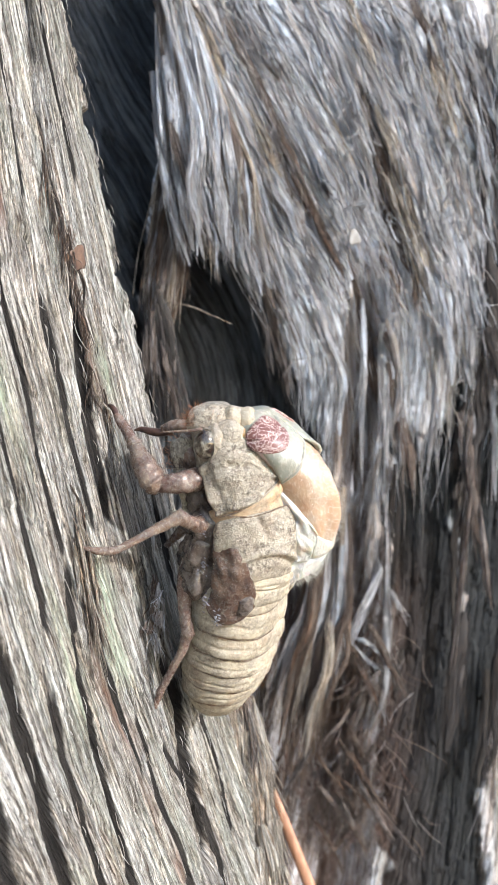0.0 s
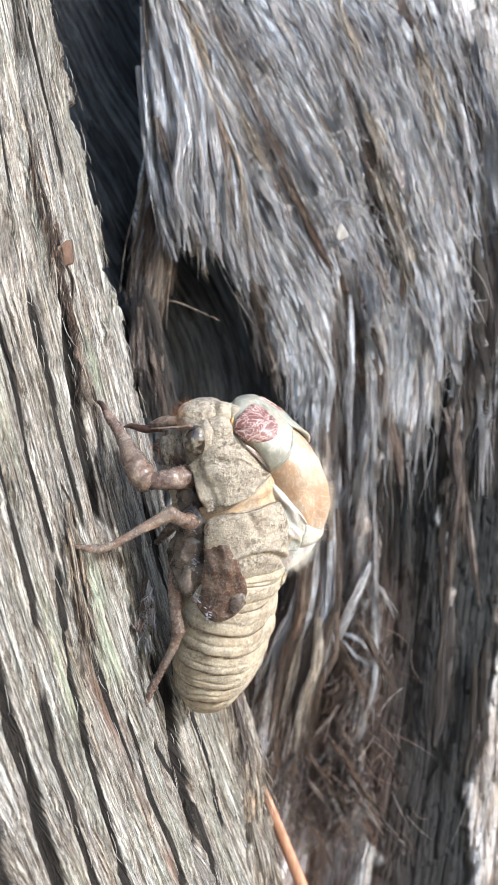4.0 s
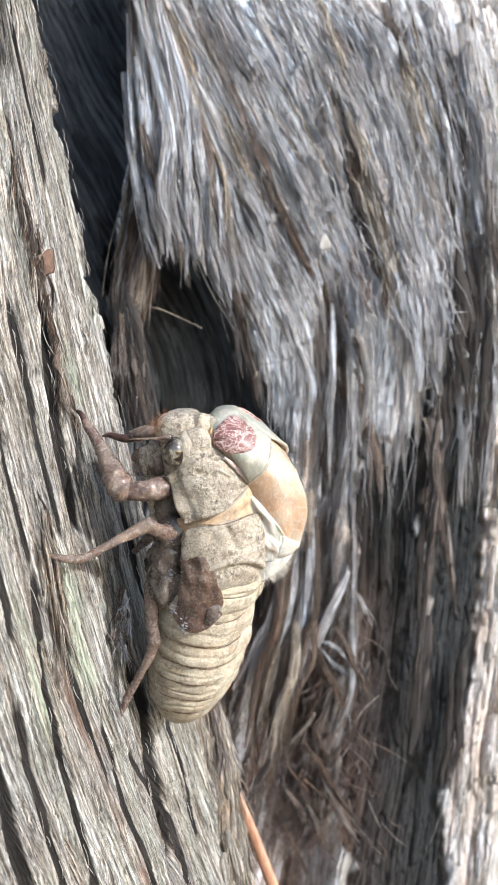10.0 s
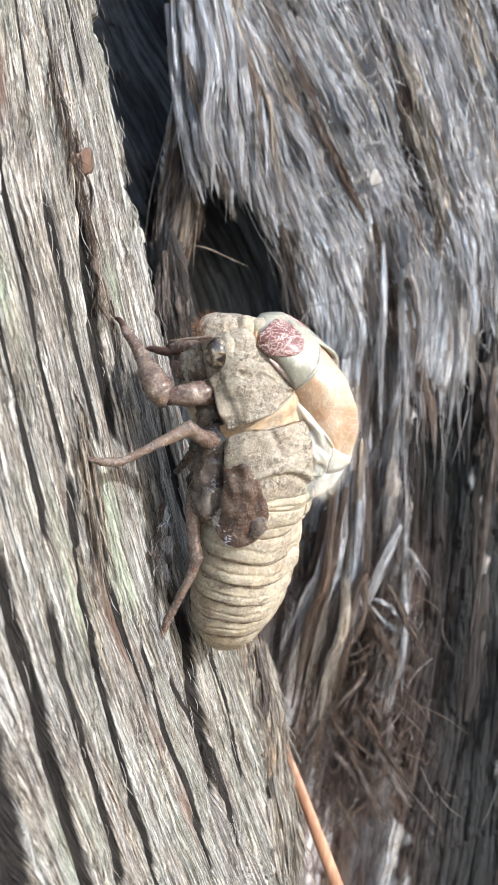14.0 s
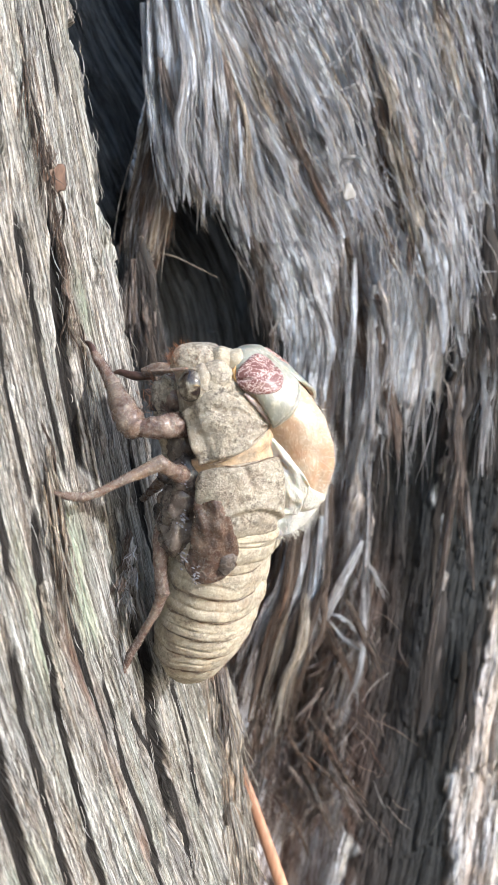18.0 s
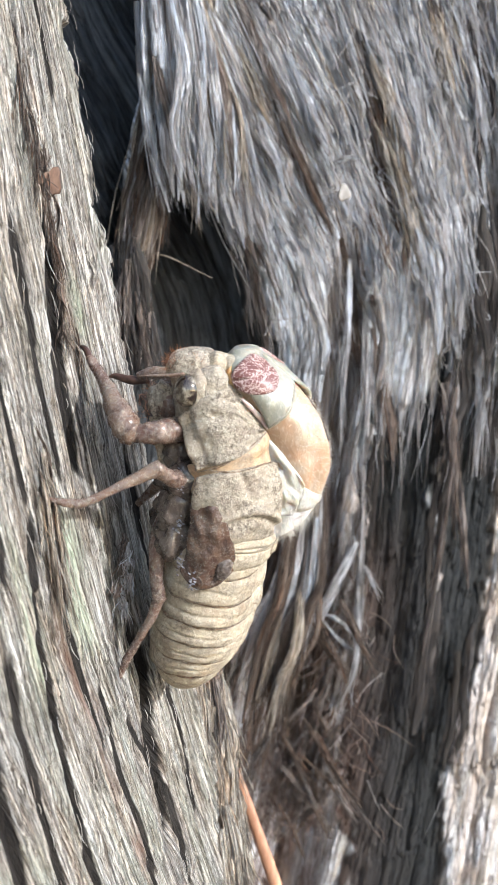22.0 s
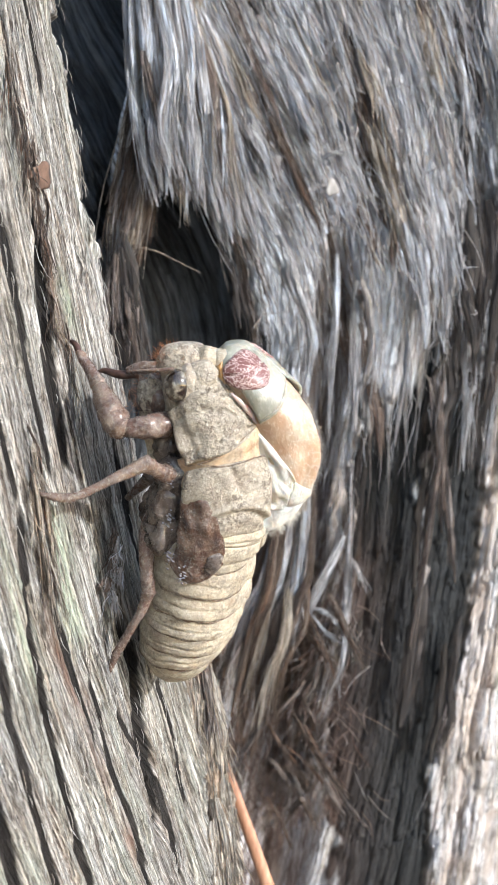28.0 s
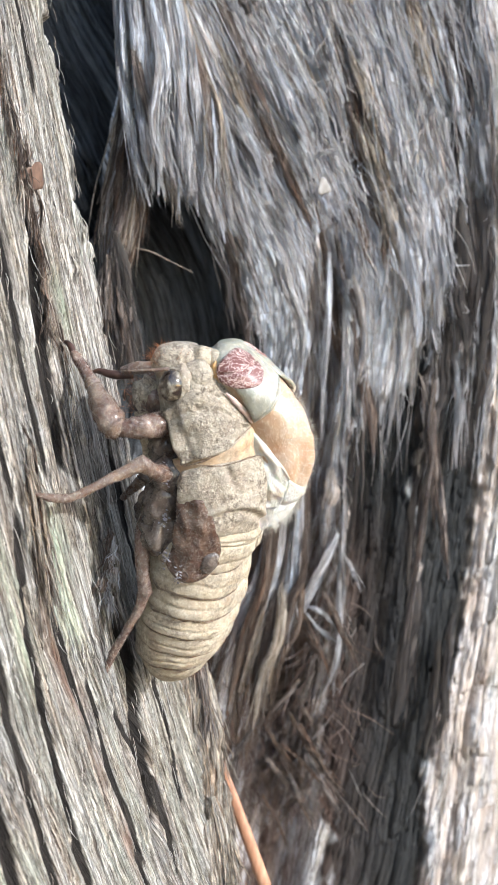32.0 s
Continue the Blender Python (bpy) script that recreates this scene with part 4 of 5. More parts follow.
# loose strands in the lower recess
LOOSE = [
    ([(23.5, 66, -22), (20.5, 66, -29), (16.5, 68, -38), (13.5, 70, -43)], 1.5),
    ([(24.0, 66, -9), (24.6, 67, -20), (24.4, 68, -32), (24.8, 69, -44), (22.5, 72, -52)], 0.9),
    ([(19.3, 70, -35.4), (21.5, 69, -36.2), (24.0, 69, -38.6), (25.2, 70, -42)], 0.8),
    ([(19.0, 70, -36.6), (21.5, 69.5, -39.5), (24.5, 69, -41.5)], 0.5),
    ([(16.5, 74, -55), (20.0, 72, -60), (23.5, 72, -66)], 0.8),
    ([(14.0, 74, -60), (17.5, 73, -66), (21.0, 73, -72)], 0.8),
    ([(18.0, 74, -52), (21.5, 72, -58)], 0.6),
    ([(25.0, 67, -26), (26.2, 66.5, -28.2), (27.3, 66.5, -31)], 0.5),
    ([(15.2, 53, 37.5), (17.0, 52.5, 38.3), (19.2, 53, 38.7)], 0.7),
    ([(36.0, 60, 17.0), (36.3, 59, 14.0), (37.5, 59, 9.0)], 1.0),
    ([(19.0, 57, 24), (19.2, 57, 14), (18.8, 58, 4), (19.0, 59, -6)], 0.9),
    ([(22.2, 58, 20), (22.6, 58, 8), (23.4, 59, -4)], 1.4),
    ([(24.0, 62, 14), (25.5, 61, 6), (27.2, 60, -2), (28.0, 60, -8)], 1.8),
    ([(38.0, 61, -8), (36.5, 61, -22), (34.5, 62, -40)], 0.7),
]
for i, (run, wide) in enumerate(LOOSE):
    bark_strip([np.array(p, float) for p in run], wide, 0.5, 400 + i, STRIP_BROWN if 3 < i < 7 else DUSK if i > 11 else None)


# a tan bundle of fibres that hangs behind the shell
for i in range(26):
    f = rng.random()
    a = np.array([12.2 + 5.2 * f, 63 + 3 * rng.random(), rng.uniform(-24, -4)])
    b = np.array([5.0 + 9.5 * f + 0.8 * rng.normal(), 65 + 3 * rng.random(), rng.uniform(-56, -38)])
    mid = (a + b) / 2 + np.array([1.4 + 0.6 * rng.normal(), -1.0, 0])
    low = 0.3 * a + 0.7 * b + np.array([0.6 + 0.5 * rng.normal(), -0.5, 0])
    bark_strip([a, mid, low, b], rng.uniform(0.7, 2.0), rng.uniform(0.4, 0.7), 700 + i, (STRIP_TAN, DUSK, STRIP, STRIP_BROWN)[i % 4])

# straws that lie across the lower recess
for i in range(22):
    a = np.array([rng.uniform(11, 23), 66 + 3 * rng.random(), rng.uniform(-70, -30)])
    way = np.array([rng.choice([0.6, 0.7, -0.6]) + 0.2 * rng.normal(), 0.15 * rng.normal(), -1.0])
    b = a + way * rng.uniform(5, 12)
    bark_strip([a, (a + b) / 2 + 0.5 * rng.normal(size=3), b], rng.uniform(0.3, 0.9), 0.7, 740 + i, (DUSK, STRIP_BROWN, STRIP_BROWN)[i % 3])

# frayed splinters over the charred and shaded side
for i in range(9):
    a = np.array([rng.uniform(35.5, 40), 62 + rng.random(), rng.uniform(-16, 6)])
    size = rng.uniform(10, 22)
    bark_strip([a, a + np.array([0.8 * rng.normal() + 0.8, -0.6, -0.5 * size]), a + np.array([1.2 + 1.4 * rng.normal(), 0.5, -size])], rng.uniform(0.4, 1.2), 0.5, 770 + i, DUSK)


def fibre_pieces(count, pick, radius):
    out = []
    for i in range(count):
        run = pick()
        if run is None:
            continue
        v, f, uv, _ = tube_piece(run, [radius * 0.6, radius, radius * 0.2], sides=3, count=7, seed=i % 97)
        out.append((v, f, uv))
    return out


def wall_fibre():
    x, z = rng.uniform(-16, 50), rng.uniform(-70, 82)
    if not free_of_hollows(x, z) or char_shade_mask(np.array(x), np.array(z)) > 0.35:
        return None
    pts = follow(x, z, rng.uniform(4, 22), rng.uniform(0.6, 2.2), rng.choice([0.25, 0.5, 1.3]), rng.choice([0, 1.0, 3.0]))
    return pts[::2] if free_of_hollows(pts[-1][0], pts[-1][2]) else None


fibres = part("loose_fibre", merge("loose_fibre", fibre_pieces(3000, wall_fibre, 0.075)), FIBRE_FAR, tree)
tagged(fibres, label="fine loose bark fibres", kind="stuff")


def straw():
    x, z = (rng.normal(22, 5), rng.normal(42, 11)) if rng.random() < 0.4 else (rng.uniform(2, 46), rng.uniform(8, 80))
    while not free_of_hollows(x, z):
        x, z = rng.uniform(2, 46), rng.uniform(8, 80)
    a = on_wall(x, z, rng.uniform(1.5, 4.0))
    w = np.array([rng.normal() * 0.9, 0.3 * rng.normal(), rng.normal()]) * rng.uniform(2, 6)
    return [a, a + w * 0.5 + 0.4 * rng.normal(size=3), a + w + 0.6 * rng.normal(size=3)]


fibres = part("crossed_straw", merge("crossed_straw", fibre_pieces(190, straw, 0.08)), FIBRE_FAR, tree)
tagged(fibres, label="loose crossed straws of bark", kind="stuff")


def tangle_fibre():
    x, z = rng.normal(15, 6), rng.uniform(-80, -26)
    a = on_wall(x, z, rng.uniform(0.5, 4.0))
    w = np.array([rng.normal() * 0.7, 0.25 * rng.normal(), -1.0]) * rng.uniform(2, 6)
    return [a, a + w * 0.5 + 0.5 * rng.normal(size=3), a + w + 0.8 * rng.normal(size=3)]


fibres = part("tangled_fibre", merge("tangled_fibre", fibre_pieces(900, tangle_fibre, 0.11)), TANGLE, tree)
tagged(fibres, label="brown tangle of short torn fibres", kind="stuff")


def rib_point(z, u, lift):
    x, y = ridge_shape(np.array(z), np.array(u))
    return np.array([float(x) + 0.92 * lift, float(y) - 0.36 * lift, z])


def rib_fibre():
    z, u = rng.uniform(-58, 60), rng.uniform(-12, 2.2)
    u = min(u, float(back_edge(np.array(z))) - 0.05)
    size, lift = rng.uniform(0.8, 3.0), rng.uniform(0.0, 0.35)
    du, dl = rng.normal() * 0.05, rng.choice([0.0, 0.0, 0.1, 0.2, 0.3, 0.8])
    return [rib_point(z, u, lift), rib_point(z - size * 0.5, u + du, lift + 0.2), rib_point(z - size, u + 2 * du, lift + dl)]


fibres = part("rib_splinter", merge("rib_splinter", fibre_pieces(520, rib_fibre, 0.04)), FIBRE_NEAR, tree)
tagged(fibres, label="fine splinters along the rib", kind="stuff")

# torn fibres at the foot of the rib, beside the needle
for i in range(44):
    z = rng.uniform(-66, -32)
    u = float(back_edge(np.array(z)))
    base = rib_point(z, u, 0) + np.array([rng.uniform(-0.6, 2.4), rng.uniform(1, 14), 0])
    run = [base + np.array([-0.9, 0.5, 6]), base + np.array([0.2 * rng.normal(), 0, 1]), base + np.array([0.6 + 0.4 * rng.normal(), 0, -3]), base + np.array([1.2 + 0.5 * rng.normal(), -0.6, -6 - 3 * rng.random()])]
    bark_strip(run, rng.uniform(0.8, 2.2), 0.5, 500 + i, (STRIP_TAN, DUSK, STRIP_TAN, STRIP_TAN)[i % 4])

# frayed threads that hang in the split under the flake
for i in range(9):
    z = 31 - 2.6 * i + rng.normal()
    u = float(np.interp(z, [-8, 3, 8, 13, 20, 34], [-2.7, -3.1, -3.7, -3.7, -3.9, -6.0]))
    run = [rib_point(z + 4 - q, u + 0.12 * rng.normal(), 0.15 + 0.25 * rng.random()) for q in (0, 3, 6, 9 + 2 * rng.random())]
    bark_strip(run, rng.uniform(0.08, 0.18), 0.7, 600 + i, STRIP_BROWN)

# a tuft of splinters at the middle foot
for i in range(7):
    z = -6.5 - 1.6 * i + rng.normal() * 0.5
    run = [rib_point(z + 3, -6.1 + 0.2 * rng.normal(), 0.2), rib_point(z, -6.0 + 0.2 * rng.normal(), 0.45), rib_point(z - 4 - 3 * rng.random(), -5.9 + 0.2 * rng.normal(), 0.3 + 0.6 * rng.random())]
    bark_strip(run, rng.uniform(0.15, 0.35), 0.6, 620 + i, STRIP_TAN if i % 3 else STRIP_BROWN)

# grey papery shreds behind the hind leg
for i in range(9):
    a = np.array([-9.8 + 0.7 * rng.normal(), 5.4 + rng.random(), -14.5 - 0.8 * i])
    w = np.array([rng.normal() * 0.8, -0.2, -1.6 - rng.random()])
    bark_strip([a, a + w * 0.5 + 0.15 * rng.normal(size=3), a + w], rng.uniform(0.25, 0.8), 0.25, 640 + i, STRIP if i % 3 else DUSK)

# a tall splinter that stands off the rib beside the middle foot, with its slivers
for i, (z0, z1, u0, lift) in enumerate(((-8.5, -22, -6.6, 0.9), (-10.5, -19, -6.3, 1.3), (-9.6, -16, -6.9, 0.7))):
    run = [rib_point(z0 + (z1 - z0) * q, u0 + 0.5 * q, lift * (1 - 0.8 * q) + 0.1) for q in (0, 0.35, 0.7, 1.0)]
    bark_strip(run, 0.5 - 0.12 * i, 0.7, 680 + i, STRIP_TAN)

# brown threads caught in the long split below the flake
for i in range(16):
    z = rng.uniform(-2, 24)
    u = float(np.interp(z, [-8, 3, 8, 13, 20, 34], [-2.7, -3.1, -3.7, -3.7, -3.9, -6.0])) + 0.25 * rng.normal()
    run = [rib_point(z + 3 - q, u + 0.18 * rng.normal(), 0.2 + 0.5 * rng.random()) for q in (0, 1.5, 3, 4.5 + 2 * rng.random())]
    bark_strip(run, rng.uniform(0.06, 0.14), 0.8, 660 + i, STRIP_BROWN if i % 3 else STRIP_TAN)

# ---- small things on the bark ----
needle = thing("pine_needle", (6, 50, -66), "dry orange-brown pine needle leaning against the bark", "needle")
part("needle_blade", tube("needle_blade", [(2.4, 51, -52.0), (5.6, 50, -60), (9.6, 49, -70), (15.2, 48, -84)], [0.30, 0.80, 0.95, 1.0], sides=12, flat=0.6), NEEDLE, needle)

twig = thing("thin_twig", (-7, 52, 21), "thin pale twig across the dark hollow", "twig")
part("stem", tube("stem", [(-14.0, 52.0, 22.6), (-9.6, 51.4, 21.9), (-6.5, 51.2, 20.6), (-2.7, 51.0, 18.9)], [0.10, 0.12, 0.10, 0.05], sides=5), TWIG, twig, "dry twig stem")


def chip():
    ob = thing("bark_chip", (17.1, 53, 33.2), "small pale chip of bark caught among the fibres", "chip")
    f, a = np.meshgrid(np.linspace(0, 1, 5), np.linspace(0, 2 * np.pi, 14, endpoint=False), indexing="ij")
    r = f * (1 + 0.25 * np.cos(3 * a + 0.5) + 0.12 * vnoise(a * 2, 7.0))
    x, z = 1.0 * r * np.cos(a), 1.2 * r * np.sin(a)
    front = np.stack([17.1 + x, 53 + 0.4 * x - 0.3 * z, 33.2 + z], -1)
    part("chip_sheet", grid_mesh("chip_sheet", np.concatenate([front, front[::-1] + np.array([0.1, 0.4, 0])]), close=True), TWIG_PALE, ob)


chip()


def flake():
    ob = thing("bark_flake", (-18.4, 3.5, 19.4), "small brown bark flake stuck in a split", "flake")
    f, a = np.meshgrid(np.linspace(0, 1, 6), np.linspace(0, 2 * np.pi, 18, endpoint=False), indexing="ij")
    r = f * (1 + 0.16 * np.cos(4 * a + 0.7) + 0.10 * vnoise(a * 1.5, 3.0) + 0.06 * vnoise(a * 5, 1.0))
    x, z = 0.82 * r * np.cos(a), 1.42 * r * np.sin(a)
    front = np.stack([-18.35 + x + 0.25 * z, 2.3 + 0.5 * x + 0.12 * vnoise(x * 3, z * 1.5), 19.3 + z - 0.2 * x], -1)
    back = front[::-1] + np.array([0.1, 0.35, 0])
    part("flake_sheet", grid_mesh("flake_sheet", np.concatenate([front, back]), close=True), FLAKE, ob)


flake()


# ---- the cicada and its shell ----
DORSAL = np.array([0.92, -0.37, -0.108])
NEAR = np.array([-0.385, -0.883, -0.258])  # the flank towards -y


class Body:
    """A body along its axis: rows of (height, ventral x, dorsal x, half width), all in millimetres."""

    def __init__(self, rows, deep=5.0):
        rows = np.array(sorted(rows), float)
        self.z = rows[:, 0]
        half = (rows[:, 2] - rows[:, 1]) / 2
        self.mid = (rows[:, 2] + rows[:, 1]) / 2
        self.wide = rows[:, 3]
        self.high = np.sqrt(np.maximum(half**2 - (0.385 * self.wide) ** 2, (0.45 * half) ** 2)) / 0.92
        self.deep = deep
        fine = np.linspace(self.z[0], self.z[-1], 160)
        self.fine = fine
        smooth = lambda v: np.convolve(np.pad(np.interp(fine, self.z, v), 5, mode="edge"), np.ones(11) / 11, "valid")
        self.fm, self.fw, self.fh = smooth(self.mid), smooth(self.wide), smooth(self.high)

    def at(self, z, ang, off=0.0):
        """The surface point at a height and an angle in degrees: 0 dorsal, 90 the near flank, 180 ventral."""
        z, ang = np.broadcast_arrays(np.asarray(z, float), np.radians(np.asarray(ang, float)))
        m, w, h = (np.interp(z, self.fine, v) for v in (self.fm, self.fw, self.fh))
        centre = np.stack([m, self.deep - 0.29 * (z + 8), z], -1)
        c, s = np.cos(ang), np.sin(ang)
        return centre + ((h + off) * c)[..., None] * DORSAL + ((w + off) * s)[..., None] * NEAR


SHELL = Body([
    (-30.7, -4.8, -2.2, 1.6), (-30.2, -6.0, -1.2, 2.8), (-28.8, -6.9, 0.1, 4.0), (-26.2, -7.4, 1.9, 5.1), (-23.3, -7.2, 3.1, 5.9),
    (-20.0, -6.5, 3.9, 6.3), (-17.3, -6.1, 4.2, 6.3), (-15.3, -5.9, 4.5, 6.2), (-13.4, -6.1, 5.4, 6.3), (-10.8, -6.2, 5.9, 6.4),
    (-8.3, -6.0, 5.7, 6.3), (-5.8, -5.4, 5.2, 6.2), (-3.4, -5.5, 4.8, 6.0), (-1.0, -5.8, 3.7, 5.5), (1.4, -6.2, 2.0, 4.5), (3.0, -6.0, -0.8, 3.2), (3.9, -5.0, -2.6, 1.4),
])
ADULT = Body([
    (-15.2, 2.4, 4.9, 2.0), (-14.6, 1.4, 6.4, 2.6), (-13.4, 1.0, 7.5, 3.0), (-11.4, 0.8, 8.7, 3.4), (-9.3, 0.6, 9.4, 3.6), (-7.5, 0.4, 9.8, 3.6), (-5.1, 0.2, 9.6, 3.6),
    (-2.7, -0.4, 8.6, 3.9), (-1.0, -1.0, 7.3, 4.2), (0.2, -1.6, 6.2, 4.3), (1.7, -1.6, 4.7, 3.9), (2.9, -1.0, 3.0, 2.8), (3.5, 0.2, 1.9, 1.2),
])


def loft(name, body, z0, z1, rows, cols=48, shape=None, off=0.0, bend=None, mark=None):
    """A closed stretch of a body; shape(f, angle) adds relief."""
    z = np.linspace(z0, z1, rows)
    ang = np.linspace(0, 360, cols, endpoint=False)
    f, a = np.meshgrid(np.linspace(0, 1, rows), ang, indexing="ij")
    zz = np.broadcast_to(z[:, None], f.shape) + (bend(a) if bend else 0)
    d = off + (shape(f, a, zz) if shape else 0)
    pts = body.at(zz, a, d)
    first = np.broadcast_to(pts[:1].mean(1, keepdims=True), pts[:1].shape)
    last = np.broadcast_to(pts[-1:].mean(1, keepdims=True), pts[-1:].shape)
    stain_shade = None
    if mark:
        m = np.clip(mark(f, a, zz), 0, 1)
        stain_shade = np.repeat(np.concatenate([m[:1], m, m[-1:]])[..., None], 3, -1)
    return grid_mesh(name, np.concatenate([first, pts, last]), stain_shade=stain_shade, close=True)


def sheet(name, body, a0, a1, low, high, off, rows=26, cols=30, thick=0.5, relief=None, skew=0.0, skew2=0.0):
    """A plate lying on a body between two angles; low and high give its ends for f across it."""
    f, g = np.meshgrid(np.linspace(0, 1, cols), np.linspace(0, 1, rows))
    zl, zh = low(f), high(f)
    z = zl + (zh - zl) * g
    ang = (a0 + skew * g) * (1 - f) + (a1 + skew2 * g) * f
    d = off + 0.10 * vnoise(f * 4 + off * 9, g * 4) + (relief(f, g) if relief else 0)
    top = body.at(z, ang, d)
    rim = np.minimum(np.minimum(f, 1 - f) * cols, np.minimum(g, 1 - g) * rows)
    top = body.at(z, ang, d - 0.18 * np.exp(-rim * 1.2))
    under = body.at(z, ang, d - thick)
    pad = np.concatenate([under[:1], top, under[-1:]], 0)
    left = np.concatenate([under[:1, :1], under[:, :1], under[-1:, :1]], 0)
    right = np.concatenate([under[:1, -1:], under[:, -1:], under[-1:, -1:]], 0)
    return grid_mesh(name, np.concatenate([left, pad, right], 1))


shell = thing("cicada_shell", (-3, 9, -30), "dusty tan nymph shell of a cicada split open along its back", "insect")

# abdomen, ring by ring from the tail; each hind margin laps over the ring below
RINGS = [-30.7, -27.5, -25.4, -23.2, -21.0, -18.6, -15.9, -13.6]


def sag(a, amount=1.0):
    """The rings hang lower along the flank towards the back."""
    a = np.abs((np.asarray(a, float) + 180) % 360 - 180)
    return amount * (-0.8 * np.exp(-(((a - 35) / 38) ** 2)) + 0.4 * step(a, 95, 145))


for i, (a, b) in enumerate(zip(RINGS[:-1], RINGS[1:])):
    def lip(f, a_, zz, i=i):
        side = np.abs((a_ + 180) % 360 - 180)
        proud = 0.42 * (0.55 + 0.45 * step(side, 10, 60)) * (i > 0)
        wave = 0.14 * vnoise(a_ / 26 + i, zz * 0.8) + 0.05 * vnoise(a_ / 7 + i, zz * 2.2) - 0.10 * np.exp(-(((f - 0.42 - 0.1 * vnoise(a_ / 20, i * 3.0)) / 0.07) ** 2)) * step(side, 25, 60)
        return proud * (1 - f) ** 1.3 + 0.14 * np.sin(np.pi * f) - 0.22 * np.exp(-((f / 0.035) ** 2)) - 0.42 * np.exp(-(((1 - f) / 0.06) ** 2)) * (i < 6) * (0.35 + 0.65 * step(side, 15, 60)) + wave
    def brown(f, a_, zz, i=i):
        side = np.abs((a_ + 180) % 360 - 180)
        flank = step(side, 20, 55) * (0.7 + 0.3 * step(side, 90, 140))
        low = np.exp(-((f / (0.20 + 0.10 * vnoise(a_ / 12 + 3 * i, 0.5))) ** 2))
        # Brown margins; the last term paints the belly side's shade into the colour.
        return (0.85 * low + 0.95 * np.exp(-(((1 - f) / 0.13) ** 2)) * (i < 6)) * flank * (0.75 + 0.5 * vnoise(a_ / 9 + i, zz * 3)) * (i > 0) + 0.25 * step(side, 120, 165)
    ring = part("abdomen_ring", loft("abdomen_ring", SHELL, a, b + 0.12, 30, 96, lip, bend=lambda q, i=i: sag(q, min(1.0, 0.35 * i)), mark=brown), SHELL_TAN, shell)
    if 0 < i < 7:
        run = [SHELL.at(a - 0.04 + float(sag(q, min(1.0, 0.35 * i))) + 0.05 * math.sin(q / 6 + i), q, 0.13 + 0.03 * math.sin(q / 9 + 2 * i)) for q in np.linspace(14, 165, 16)]
        part("ring_margin", tube("ring_margin", run, [0.03, 0.10, 0.16, 0.14, 0.18, 0.12, 0.05], sides=6, count=60, lumps=0.7, seed=i), SHELL_MARGIN, ring, "brown hind margin")

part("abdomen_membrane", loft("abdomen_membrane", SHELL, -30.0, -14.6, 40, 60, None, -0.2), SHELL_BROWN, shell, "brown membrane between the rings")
part("thorax", loft("thorax", SHELL, -15.2, -0.4, 40, 72, lambda f, a, z: 0.30 * vnoise(a / 14, z * 0.8) + 0.15 * vnoise(a / 5, z * 2) - 0.55), SHELL_WET, shell, "wet brown underside")


def head_shape(f, a, z):
    brow = 0.5 * np.exp(-(((a - 75) / 30) ** 2 + ((z - 1.8) / 0.9) ** 2))
    dip = -0.5 * np.exp(-(((a - 40) / 18) ** 2 + ((z - 2.4) / 0.7) ** 2))
    return 0.12 * vnoise(a / 14, z * 1.4) + brow + dip


part("head", loft("head", SHELL, -3.2, 3.9, 32, 60, head_shape), SHELL_GREY, shell)

